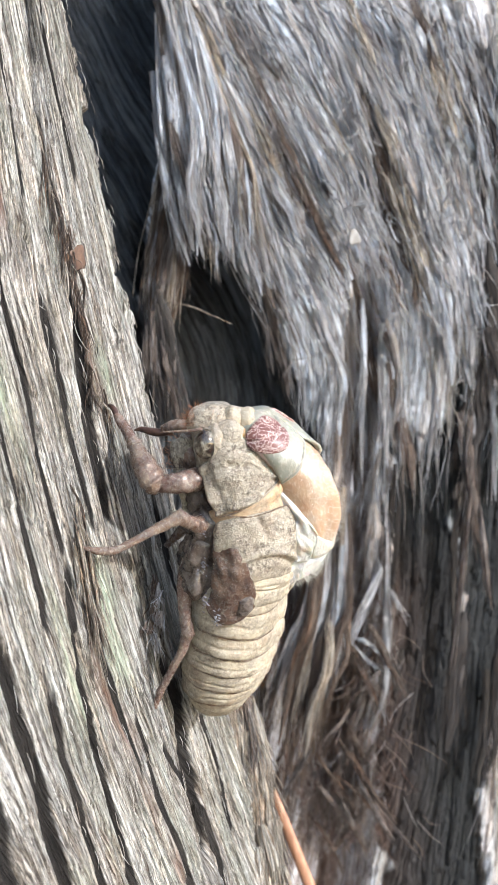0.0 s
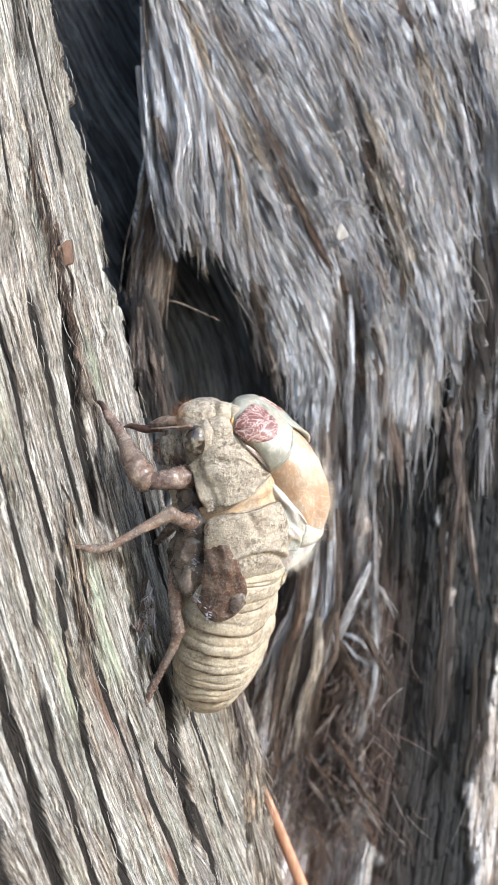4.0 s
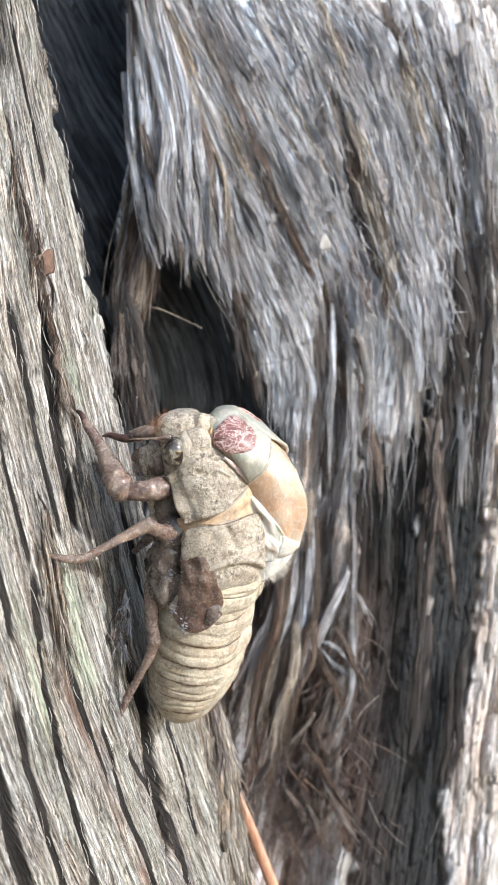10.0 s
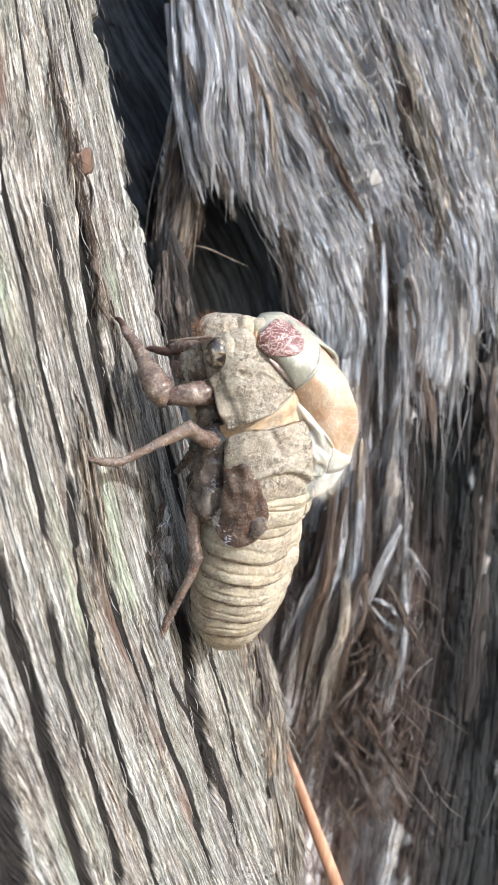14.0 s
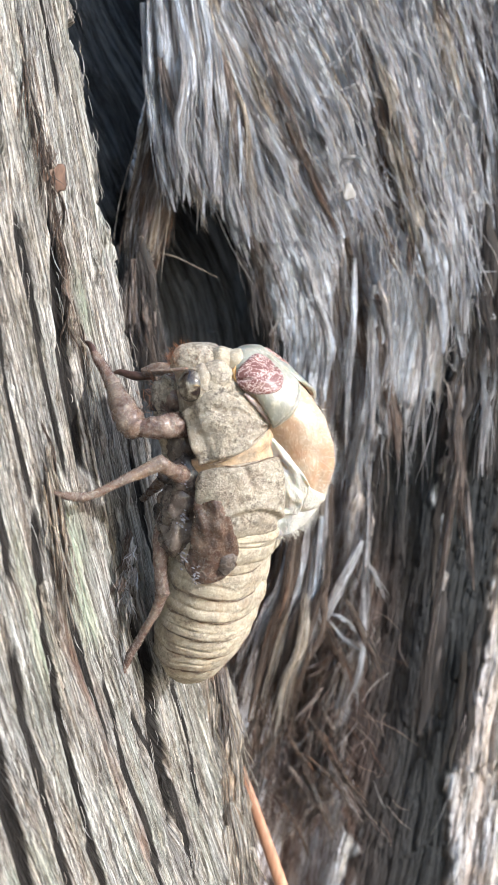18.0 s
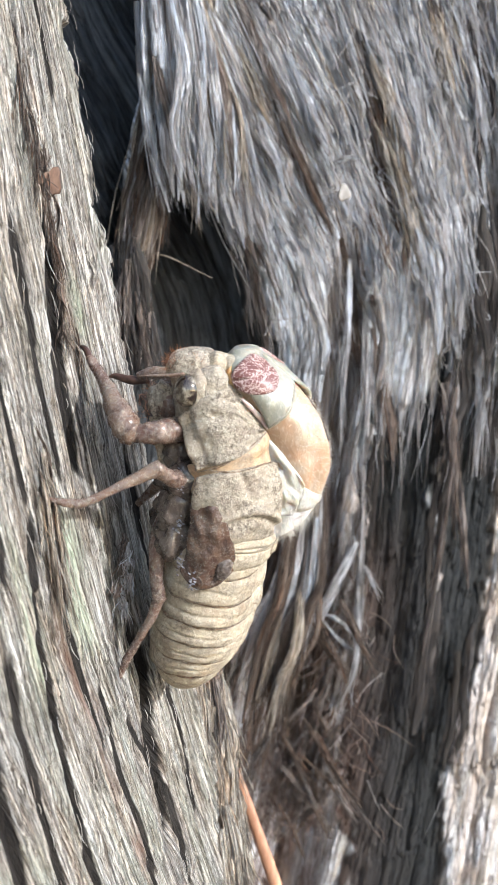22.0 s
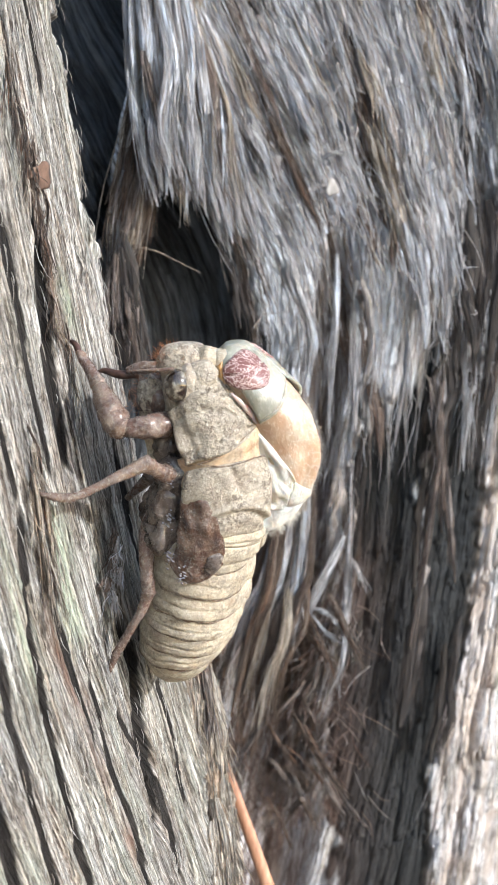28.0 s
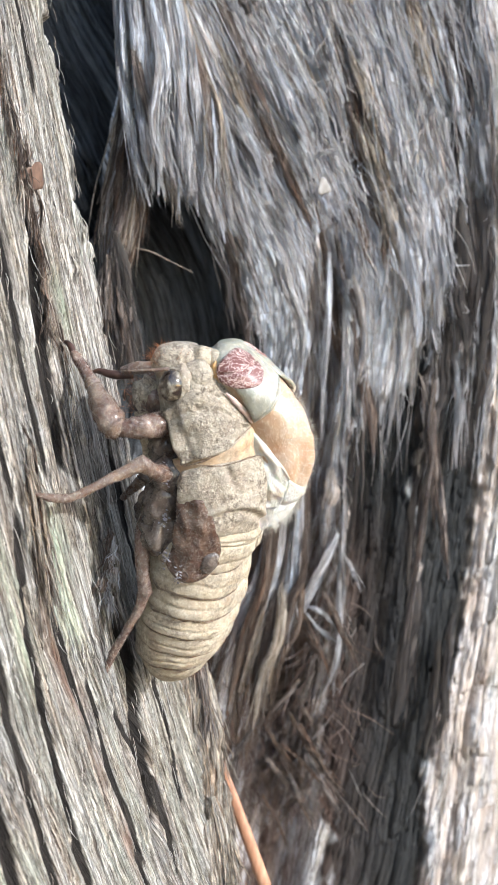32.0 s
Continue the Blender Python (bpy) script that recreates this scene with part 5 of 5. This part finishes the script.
for sign in (1, -1):
    part("pronotum", sheet("pronotum", SHELL, sign * 17, sign * 97, lambda f: -2.6 - 3.6 * f - 0.25 * np.sin(f * 5), lambda f: np.interp(f, (0, 0.12, 0.28, 0.45, 0.62, 0.8, 1), (-2.2, -0.9, 0.5, 0.9, 0.7, -0.2, -1.5)), 0.30, rows=48, cols=60, skew=sign * 8, skew2=sign * 20, relief=lambda f, g: 0.30 * np.sin(np.pi * g) ** 0.7 + 0.30 * np.exp(-(((1 - f) / 0.06) ** 2)) - 0.20 * np.exp(-(((1 - f - 0.14) / 0.06) ** 2)) + 0.22 * np.exp(-((g / 0.08) ** 2)) - 0.25 * np.exp(-(((g - 0.55 - 0.25 * f) / 0.10) ** 2)) * step(f, 0.2, 0.5) + 0.22 * vnoise(f * 4, g * 3) + 0.08 * vnoise(f * 11, g * 9)), SHELL_GREY, shell)
    part("pronotum_rim", tube("pronotum_rim", [SHELL.at(-2.4 + 2.9 * q, sign * (17 + 8 * q + 10 * q * q), 0.42) for q in np.linspace(0, 1, 7)], [0.10, 0.22, 0.28, 0.22, 0.10], sides=8, count=24, flat=0.6, lumps=0.3), ROSE, shell, "rose-lilac edge of the split plate")
    part("mesothorax", sheet("mesothorax", SHELL, sign * 10, sign * 98, lambda f: -13.1 + 0.5 * np.sin(3.4 * f) - 0.3 * f, lambda f: -5.5 - 0.15 * f - 1.0 * f**4, 0.28, rows=48, cols=60, relief=lambda f, g: 0.45 * np.sin(np.pi * g) ** 0.6 + 0.30 * vnoise(f * 3.2, g * 2.6) + 0.30 * np.exp(-(((g - 0.22 - 0.28 * f - 0.12 * np.sin(5 * f)) / 0.05) ** 2)) - 0.25 * np.exp(-(((g - 0.13 - 0.28 * f - 0.12 * np.sin(5 * f)) / 0.05) ** 2)) - 0.22 * np.exp(-(((f - 0.42 - 0.25 * (g - 0.7)) / 0.04) ** 2)) * step(g, 0.45, 0.7) + 0.10 * vnoise(f * 9, g * 8)), SHELL_GREY, shell)
    pad = part("wing_pad", sheet("wing_pad", SHELL, sign * 47, sign * 103, lambda f: -15.1 - 1.9 * np.sin(np.pi * np.clip(f, 0.02, 0.98)) ** 0.6 - 0.4 * f, lambda f: -8.8 - 0.2 * f, 0.66, rows=48, cols=48, skew=sign * 26, skew2=sign * -4, relief=lambda f, g: 0.34 * np.sin(np.pi * f) * np.sin(np.pi * np.clip(g + 0.1, 0, 1)) + 0.20 * vnoise(f * 3.2, g * 4.2) + 0.10 * vnoise(f * 8, g * 10)), SHELL_BROWN, shell, "wet red-brown wing pad")
    part("pad_lobe", sheet("pad_lobe", SHELL, sign * 53, sign * 68, lambda f: -15.7 - 0.5 * np.sin(np.pi * f), lambda f: -14.5 + 0.5 * np.sin(np.pi * f), 0.95, rows=18, cols=18, thick=0.4, relief=lambda f, g: 0.2 * np.sin(np.pi * f) * np.sin(np.pi * g)), SHELL_WET, pad, "dark lobe at the tip of the pad")
    part("membrane", sheet("membrane", SHELL, sign * 8, sign * 112, lambda f: -6.6 - 2.0 * f, lambda f: -2.4 - 3.4 * f, 0.02, relief=lambda f, g: 0.10 * np.sin(9 * g) + 0.08 * vnoise(f * 6, g * 4)), SHELL_AMBER, shell, "amber membrane between the plates")
    for z0, slope, a0, a1, lift in ((-2.65, -3.5, 18, 96, 0.36), (-13.15, -0.2, 14, 94, 0.36), (-5.45, -0.3, 14, 84, 0.40)):
        run = [SHELL.at(z0 + slope * f + 0.12 * math.sin(7 * f), sign * (a0 + (a1 - a0) * f), lift - 0.12 * abs(math.sin(9 * f))) for f in np.linspace(0, 1, 9)]
        part("plate_edge", tube("plate_edge", run, [0.03, 0.07, 0.04, 0.09, 0.03], sides=6, count=30, lumps=0.6), SHELL_MARGIN, shell)
    part("rear_plate", sheet("rear_plate", SHELL, sign * 6, sign * 66, lambda f: -14.6 + 0.9 * f, lambda f: -12.9 + 0.5 * f, 0.22, rows=20, relief=lambda f, g: 0.25 * np.sin(np.pi * g) - 0.12 * np.exp(-(((g - 0.45) / 0.08) ** 2))), SHELL_TAN, shell)
    part("rear_fold", sheet("rear_fold", SHELL, sign * 4, sign * 58, lambda f: -16.2 + 0.6 * f, lambda f: -14.5 + 0.9 * f, 0.30, rows=20, relief=lambda f, g: 0.28 * np.sin(np.pi * g)), SHELL_TAN, shell)
    part("coxa", sheet("coxa", SHELL, sign * 122, sign * 168, lambda f: -17.5 + 2 * f, lambda f: -5.0 - f, 0.2, relief=lambda f, g: 0.35 * vnoise(f * 4, g * 6)), SHELL_WET, shell)


def ball(name, centre, radii, rows=18, cols=24, relief=None, turn=(1, 0, 0)):
    f, a = np.meshgrid(np.linspace(0, np.pi, rows), np.linspace(0, 2 * np.pi, cols, endpoint=False), indexing="ij")
    d = np.stack([np.cos(f), np.sin(f) * np.cos(a), np.sin(f) * np.sin(a)], -1)
    m = Vector((1, 0, 0)).rotation_difference(Vector(turn)).to_matrix()
    r = np.asarray(radii, float) * (1 + (relief(f, a)[..., None] if relief else 0))
    pts = (d * r) @ np.array(m).T + np.asarray(centre, float)
    return grid_mesh(name, pts, close=True)


brow = part("snout", ball("snout", (-4.2, 0.2, 2.05), (2.3, 2.0, 1.75), 40, 36, lambda f, a: 0.01 * np.sin(f * 16) + 0.04 * vnoise(f * 3, a * 1.5), (-0.95, -0.1, 0.08)), SHELL_GREY, shell, "bulging ribbed snout with rust bristles")
roots, ways = [], []
for i in range(120):
    w = np.array([-0.95, -0.25, 0.35]) + 0.45 * rng.normal(size=3)
    w /= np.linalg.norm(w)
    roots.append(np.array([-4.2, 0.2, 2.05]) + w * (2.2, 1.9, 1.7))
    ways.append(w + 0.35 * rng.normal(size=3) + np.array([0, 0, 0.25]))
part("snout_bristles", hairs("snout_bristles", roots, ways, 0.95, 0.021), HAIR, brow)
for centre, radii, seed in (((-1.7, 1.0, 2.35), (1.3, 2.0, 1.55), 1), ((-0.4, 1.2, 2.2), (1.5, 2.0, 1.6), 2), ((-2.3, -0.1, 0.6), (2.0, 2.2, 2.0), 3), ((-1.0, 1.8, 0.9), (2.8, 2.5, 2.1), 5)):
    part("crown_lobe", ball("crown_lobe", centre, radii, 30, 34, lambda f, a, q=seed: 0.07 * vnoise(f * 2.4 + 5 * q, a * 1.3) + 0.03 * vnoise(f * 7 + q, a * 3.3)), SHELL_GREY if seed > 2 else SHELL_TAN, shell)
eye = part("eye", ball("eye", (-4.4, -1.85, -0.15), (1.15, 1.2, 1.55), 28, 36, None, (-0.3, -0.9, 0.0)), EYE, shell, "glossy dark eye with a pale sheen in its colour")
part("eye_rim", ball("eye_rim", (-3.55, -1.3, 0.15), (1.35, 1.25, 1.75), 26, 30, lambda f, a: 0.10 * vnoise(f * 2.6 + 3, a * 1.4) + 0.05 * vnoise(f * 7, a * 3)), SHELL_GREY, eye, "dusty rim of the eye")
part("eye", ball("eye", (-3.6, 6.6, 0.4), (1.05, 1.15, 1.35), 16, 20), EYE, shell, "glossy dark eye with a pale sheen in its colour")
part("antenna", tube("antenna", [(-4.7, -2.7, 1.35), (-6.4, -2.4, 1.15), (-7.8, -1.9, 1.1), (-9.0, -1.4, 1.05)], [0.22, 0.13, 0.10, 0.05], sides=7, lumps=0.2), LEG, shell)
part("face", ball("face", (-6.3, 2.4, -1.1), (1.5, 1.7, 2.3), 34, 34, lambda f, a: 0.16 * vnoise(f * 2.6, a * 1.2) + 0.07 * vnoise(f * 8, a * 3.3)), LEG_RED, shell, "dusty purple-brown face below the snout")
part("beak", tube("beak", [(-6.4, 1.4, 0.6), (-7.2, 1.8, -1.2), (-7.0, 2.2, -3.4), (-6.6, 3.0, -7.5)], [1.0, 1.05, 0.8, 0.4], sides=12, count=30, lumps=0.35), SHELL_GREY, shell)


for x, y, z, r in ((-4.3, 1.7, -8.7, 2.1), (-4.8, 2.6, -11.6, 2.2), (-5.0, 3.3, -14.4, 2.2), (-4.8, 2.6, -5.4, 2.0), (-5.6, 8.4, -9.2, 2.0), (-5.8, 9.2, -13.0, 2.0)):
    part("leg_socket", ball("leg_socket", (x, y, z), (r, r * 1.0, r * 1.1), 26, 30, lambda f, a: 0.22 * vnoise(f * 2.2 + x * 3, a * 1.0 + z) + 0.10 * vnoise(f * 6 + x, a * 3)), SHELL_WET, shell, "wet brown leg socket")


def wax(x, y, z, spread):
    """A smear of small waxy crumbs."""
    out = []
    for i in range(22):
        p = np.array([x, y, z]) + rng.normal(size=3) * np.array([0.45, 0.25, 1.0]) * spread
        q = p + np.array([0.06, 0.0, 0.12]) * rng.uniform(0.6, 1.4)
        v, f, uv, _ = tube_piece([p, (p + q) / 2, q], [0.04, rng.uniform(0.08, 0.22), 0.04], sides=7, count=7, flat=0.6, lumps=0.4, seed=i)
        out.append((v, f, uv))
    part("wax_film", merge("wax_film", out), WAX, shell, "bluish waxy film between the sockets")


for spot in ((-4.9, -0.2, -8.6, 0.75), (-4.9, 0.6, -13.0, 0.6), (-4.6, 1.0, -16.6, 0.5), (-3.3, 0.2, -18.2, 0.45)):
    wax(*spot)


def leg(pieces):
    """Leg pieces in order from the body: (name, points, radii, material); the later ones belong to the first."""
    first = None
    for name, points, radii, material in pieces:
        mesh = tube(name, points, radii, sides=18, count=36, lumps=0.10, seed=len(name) + int(abs(points[0][0]) * 7))
        ob = part(name, mesh, material, first or shell)
        first = first or ob
    return first


# the near legs
front = leg([
    ("femur", [(-4.4, 1.0, -3.7), (-6.0, -0.2, -3.9), (-7.8, -0.8, -4.2), (-9.4, -0.5, -4.3)], [1.15, 1.25, 1.2, 1.0, 0.8], LEG_RED),
    ("tibia", [(-9.0, -0.7, -4.9), (-9.9, -0.4, -3.9), (-11.0, 0.5, -2.1), (-11.9, 1.5, -0.3)], [0.75, 1.30, 1.42, 1.32, 1.05, 0.72], LEG),
    ("knee", [(-11.6, 1.2, -0.9), (-12.0, 1.6, -0.2), (-12.3, 1.9, 0.3)], [0.70, 0.86, 0.60], LEG),
    ("tarsus", [(-12.0, 1.7, -0.2), (-13.0, 2.9, 1.2), (-13.9, 3.8, 2.5), (-14.3, 4.1, 3.0)], [0.66, 0.60, 0.52, 0.34], LEG_RED),
    ("claw", [(-14.1, 4.0, 2.6), (-14.5, 4.3, 3.5), (-15.1, 4.8, 4.0), (-15.7, 5.2, 3.6)], [0.34, 0.32, 0.24, 0.08], CLAW),
])
roots, ways = [], []
for i in range(26):
    f = rng.random()
    roots.append(np.array([-6.2 - 3.2 * f, 0.2 - 0.6 * f + 0.8 * rng.random(), -2.6 - 0.1 * f]))
    ways.append(np.array([-0.5, 0.1, 0.9]) + 0.4 * rng.normal(size=3))
part("femur_spines", hairs("femur_spines", roots, ways, 1.1, 0.06), CLAW, front)
leg([
    ("femur", [(-4.4, 1.4, -8.6), (-5.6, -0.9, -8.3), (-6.9, -2.6, -7.5)], [1.25, 0.9, 0.7, 0.8], LEG),
    ("tibia", [(-6.5, -2.6, -7.3), (-9.2, -3.2, -8.6), (-12.2, -4.0, -10.2), (-13.6, -4.4, -10.7)], [0.84, 0.62, 0.47, 0.40, 0.38, 0.46], LEG),
    ("tarsus", [(-13.4, -4.4, -10.7), (-14.9, -4.7, -10.6), (-16.4, -4.6, -10.3)], [0.48, 0.38, 0.16], LEG),
])
leg([
    ("femur", [(-6.2, 4.2, -11.8), (-6.9, 3.6, -15.0), (-6.8, 3.3, -18.2), (-6.5, 3.2, -20.6)], [0.8, 0.85, 0.7, 0.72], LEG_RED),
    ("tibia", [(-6.5, 3.2, -20.2), (-7.2, 3.8, -22.4), (-8.2, 4.5, -24.3), (-9.7, 5.5, -27.2)], [0.72, 0.52, 0.44, 0.42, 0.46], LEG_RED),
    ("tarsus", [(-9.6, 5.4, -27.0), (-10.2, 5.9, -28.6), (-10.7, 6.2, -30.0)], [0.44, 0.32, 0.14], LEG_RED),
])
roots, ways = [], []
for i in range(46):
    f = rng.random()
    a, b = ((-7.2, -2.8, -7.6), (-13.4, -4.5, -10.7)) if i % 2 else ((-6.6, 3.3, -18.0), (-9.7, 5.5, -27.2))
    roots.append(np.array(a) * (1 - f) + np.array(b) * f)
    ways.append(np.array([-0.3, -0.5, -0.6]) + 0.8 * rng.normal(size=3))
part("leg_spines", hairs("leg_spines", roots, ways, 0.95, 0.03), CLAW, shell)
# the far legs
leg([
    ("femur", [(-4.6, 6.0, -2.8), (-7.0, 6.8, -2.0), (-9.0, 8.0, -0.6)], [1.3, 1.4, 0.9], SHELL_WET),
    ("tibia", [(-6.4, 8.0, 1.9), (-8.2, 8.6, 1.9), (-9.8, 9.2, 1.5)], [0.7, 0.75, 0.5], LEG),
    ("claw", [(-8.6, 9.0, 1.2), (-10.6, 9.5, 1.15), (-12.2, 9.9, 1.5), (-13.1, 10.2, 1.4)], [0.42, 0.48, 0.34, 0.10], CLAW),
])
leg([
    ("femur", [(-5.0, 9.0, -9.0), (-7.4, 9.4, -9.6)], [1.0, 0.8], LEG),
    ("tibia", [(-7.0, 9.4, -9.4), (-9.6, 12.0, -12.0)], [0.7, 0.35], LEG),
])
roots, ways = [], []
for i in range(90):
    roots.append(np.array([-7.4, 3.0, -1.0]) + rng.normal(size=3) * (0.9, 1.2, 1.0))
    ways.append(np.array([-0.7, -0.4, 0.2]) + 0.7 * rng.normal(size=3))
part("leg_bristles", hairs("leg_bristles", roots, ways, 1.3, 0.035), HAIR, shell)
# a lighter fold and a few bristles
roots, ways = [], []
for i in range(60):
    z, a = rng.uniform(-31, -17), rng.uniform(-8, 14)
    p = SHELL.at(z, a, 0.15)
    roots.append(p)
    ways.append(DORSAL + 0.35 * rng.normal(size=3) - np.array([0, 0, 0.5]))
part("abdomen_bristles", hairs("abdomen_bristles", roots, ways, 0.95, 0.016), HAIR, shell)

# ---- the soft adult, pushing out of the split ----
ADULT_AT = (2, 4, -8)
adult = thing("emerging_cicada", ADULT_AT, "pale soft peach and cream adult cicada emerging from its shell", "insect")


def back_shape(f, a, z):
    a = np.where(a > 180, a - 360, a)
    crease = -0.22 * np.exp(-(((np.abs(a) - 26 - 1.6 * (z + 9)) / 5) ** 2)) * step(-z, 4, 8)
    return 0.16 * np.cos(np.radians(a * 6)) * np.exp(-((a / 60) ** 2)) + 0.12 * vnoise(a / 18, z * 0.7) + 0.05 * vnoise(a / 5, z * 2.2) + crease


part("mesonotum", loft("mesonotum", ADULT, -11.2, 1.6, 40, 64, back_shape), PEACH, adult, "peach orange swollen back")
part("front_back", loft("front_back", ADULT, 0.8, 3.5, 18, 60, None, 0.05), CREAM, adult)
part("metathorax", loft("metathorax", ADULT, -15.2, -10.9, 16, 60, lambda f, a, z: 0.25 * vnoise(a / 12, z * 1.5) - 0.05), SNOW, adult, "crumpled milky white rear")
part("cross_ridge", sheet("cross_ridge", ADULT, -52, 46, lambda f: -11.6 + 0 * f, lambda f: -9.9 + 1.3 * np.abs(2 * f - 1) ** 2, 0.10, thick=0.4, relief=lambda f, g: 0.22 * np.sin(np.pi * g)), MILK, adult, "pale raised rim at the end of the back")
for sign in (1, -1):
    part("collar", sheet("collar", ADULT, sign * 0.5, sign * 80, lambda f: 1.0 - 3.9 * f, lambda f: 3.0 - 2.5 * f, 0.42, thick=0.7, rows=30, cols=40, relief=lambda f, g: 0.35 * (1 - g) ** 2), CREAM, adult, "greenish cream collar")
    part("collar_rim", tube("collar_rim", [ADULT.at(1.0 - 3.9 * q - 0.05, sign * (0.5 + 79.5 * q), 0.55) for q in np.linspace(0, 1, 9)], [0.10, 0.20, 0.22, 0.24, 0.14], sides=8, count=30, flat=0.8, lumps=0.15), CREAM, adult, "thick free edge of the collar")
    part("patch", sheet("patch", ADULT, 14 if sign > 0 else -46, sign * 98, lambda f: 2.3 - 1.1 * f - 1.6 * np.sqrt(np.maximum(1 - (2 * f - 1) ** 2, 0.02)), lambda f: 2.4 - 1.1 * f + 1.3 * np.sqrt(np.maximum(1 - (2 * f - 1) ** 2, 0.02)), 0.50, rows=34, cols=40, relief=lambda f, g: 0.22 * np.sin(np.pi * f) * np.sin(np.pi * g) - 0.18 * np.exp(-(((g - 0.5) / 0.06) ** 2))), PATCH, adult, "red-brown patch with white worm lines")
    part("cheek", sheet("cheek", ADULT, sign * 99, sign * 114, lambda f: 0.4 - f, lambda f: 2.3 - 0.6 * f, 0.3), ORANGE, adult, "yellow-orange fold")
    part("wing_bud", sheet("wing_bud", ADULT, sign * 44, sign * 98, lambda f: -11.9 + 0.6 * f, lambda f: -8.6 + 5.6 * f, 0.30, rows=40, cols=40, relief=lambda f, g: 0.22 * vnoise(f * 5, g * 8) + 0.12 * ridged(f * 3 + g * 1.5, g * 1.2) * np.sin(np.pi * g)), MILK, adult, "folded milky wing bud")
roots, ways = [], []
for i in range(700):
    z, a = rng.uniform(-14.8, -0.5), rng.uniform(-30, 55)
    roots.append(ADULT.at(z, a, 0.1))
    ways.append(DORSAL * math.cos(math.radians(a)) + NEAR * math.sin(math.radians(a)) + 0.45 * rng.normal(size=3))
tuft, tuft_ways = [], []
for i in range(260):
    z, a = rng.uniform(-15.0, -12.0), rng.uniform(-40, 75)
    tuft.append(ADULT.at(z, a, 0.1))
    tuft_ways.append(DORSAL * math.cos(math.radians(a)) + NEAR * math.sin(math.radians(a)) + 0.35 * rng.normal(size=3) - np.array([0, 0, 0.8]))
part("rear_tuft", hairs("rear_tuft", tuft, tuft_ways, 0.9, 0.014), FUZZ, adult, "white hair tuft at the rear")
part("fuzz", hairs("fuzz", roots, ways, 0.62, 0.011), FUZZ, adult)

# ---- the ground below ----
gx, gy = np.meshgrid(np.concatenate([-np.geomspace(60000, 300, 20), np.linspace(-200, 200, 9), np.geomspace(300, 60000, 20)]), np.concatenate([-np.geomspace(60000, 300, 20), np.linspace(-200, 600, 9), np.geomspace(800, 60000, 20)]))
# Unseen ground, added to carry the trunk and bounce light upwards.
ground = part("ground", grid_mesh("ground", np.stack([gx, gy, -1150 + 12 * vnoise(gx / 300, gy / 300)], -1)), LITTER)
tagged(ground, label="unseen brown leaf-litter ground added under the trunk", category="ground", kind="structure")


def motions():
    """The adult heaves itself a little further out of the shell."""
    rows = [
        (0, 0.0, 0.0), (0.5, 0.0, 0.05), (1, 0.0, 0.2), (1.5, -0.05, 0.35), (2, -0.08, 0.5), (2.5, -0.12, 0.52), (3, -0.12, 0.6), (3.5, -0.15, 0.72),
        (5.5, -0.25, 0.82), (6.5, -0.22, 0.8), (7, -0.12, 0.68), (7.5, 0.0, 0.6), (8, 0.05, 0.55), (8.5, -0.02, 0.72), (9, -0.08, 0.82), (9.5, -0.18, 0.88), (10.5, -0.2, 0.85),
        (11.5, -0.2, 0.75), (12.5, -0.2, 0.75), (13.5, -0.15, 0.7), (14.5, -0.1, 0.6), (16.5, 0.0, 0.55), (17, 0.12, 0.5), (18, 0.12, 0.45), (19, 0.0, 0.65), (19.5, -0.08, 0.75),
        (21, 0.0, 0.75), (22, 0.0, 0.9), (22.5, 0.05, 0.92), (23.5, 0.0, 0.85), (24.5, 0.18, 0.72), (25.5, 0.15, 0.78), (27.5, 0.15, 0.8), (29, 0.12, 0.92), (30.5, 0.02, 0.92), (32, 0.05, 0.92),
    ]
    x, y, z = ADULT_AT
    walk(adult, [(t, pose((x + dx) * MM, y * MM, (z + dz) * MM)) for t, dx, dz in rows])


motions()
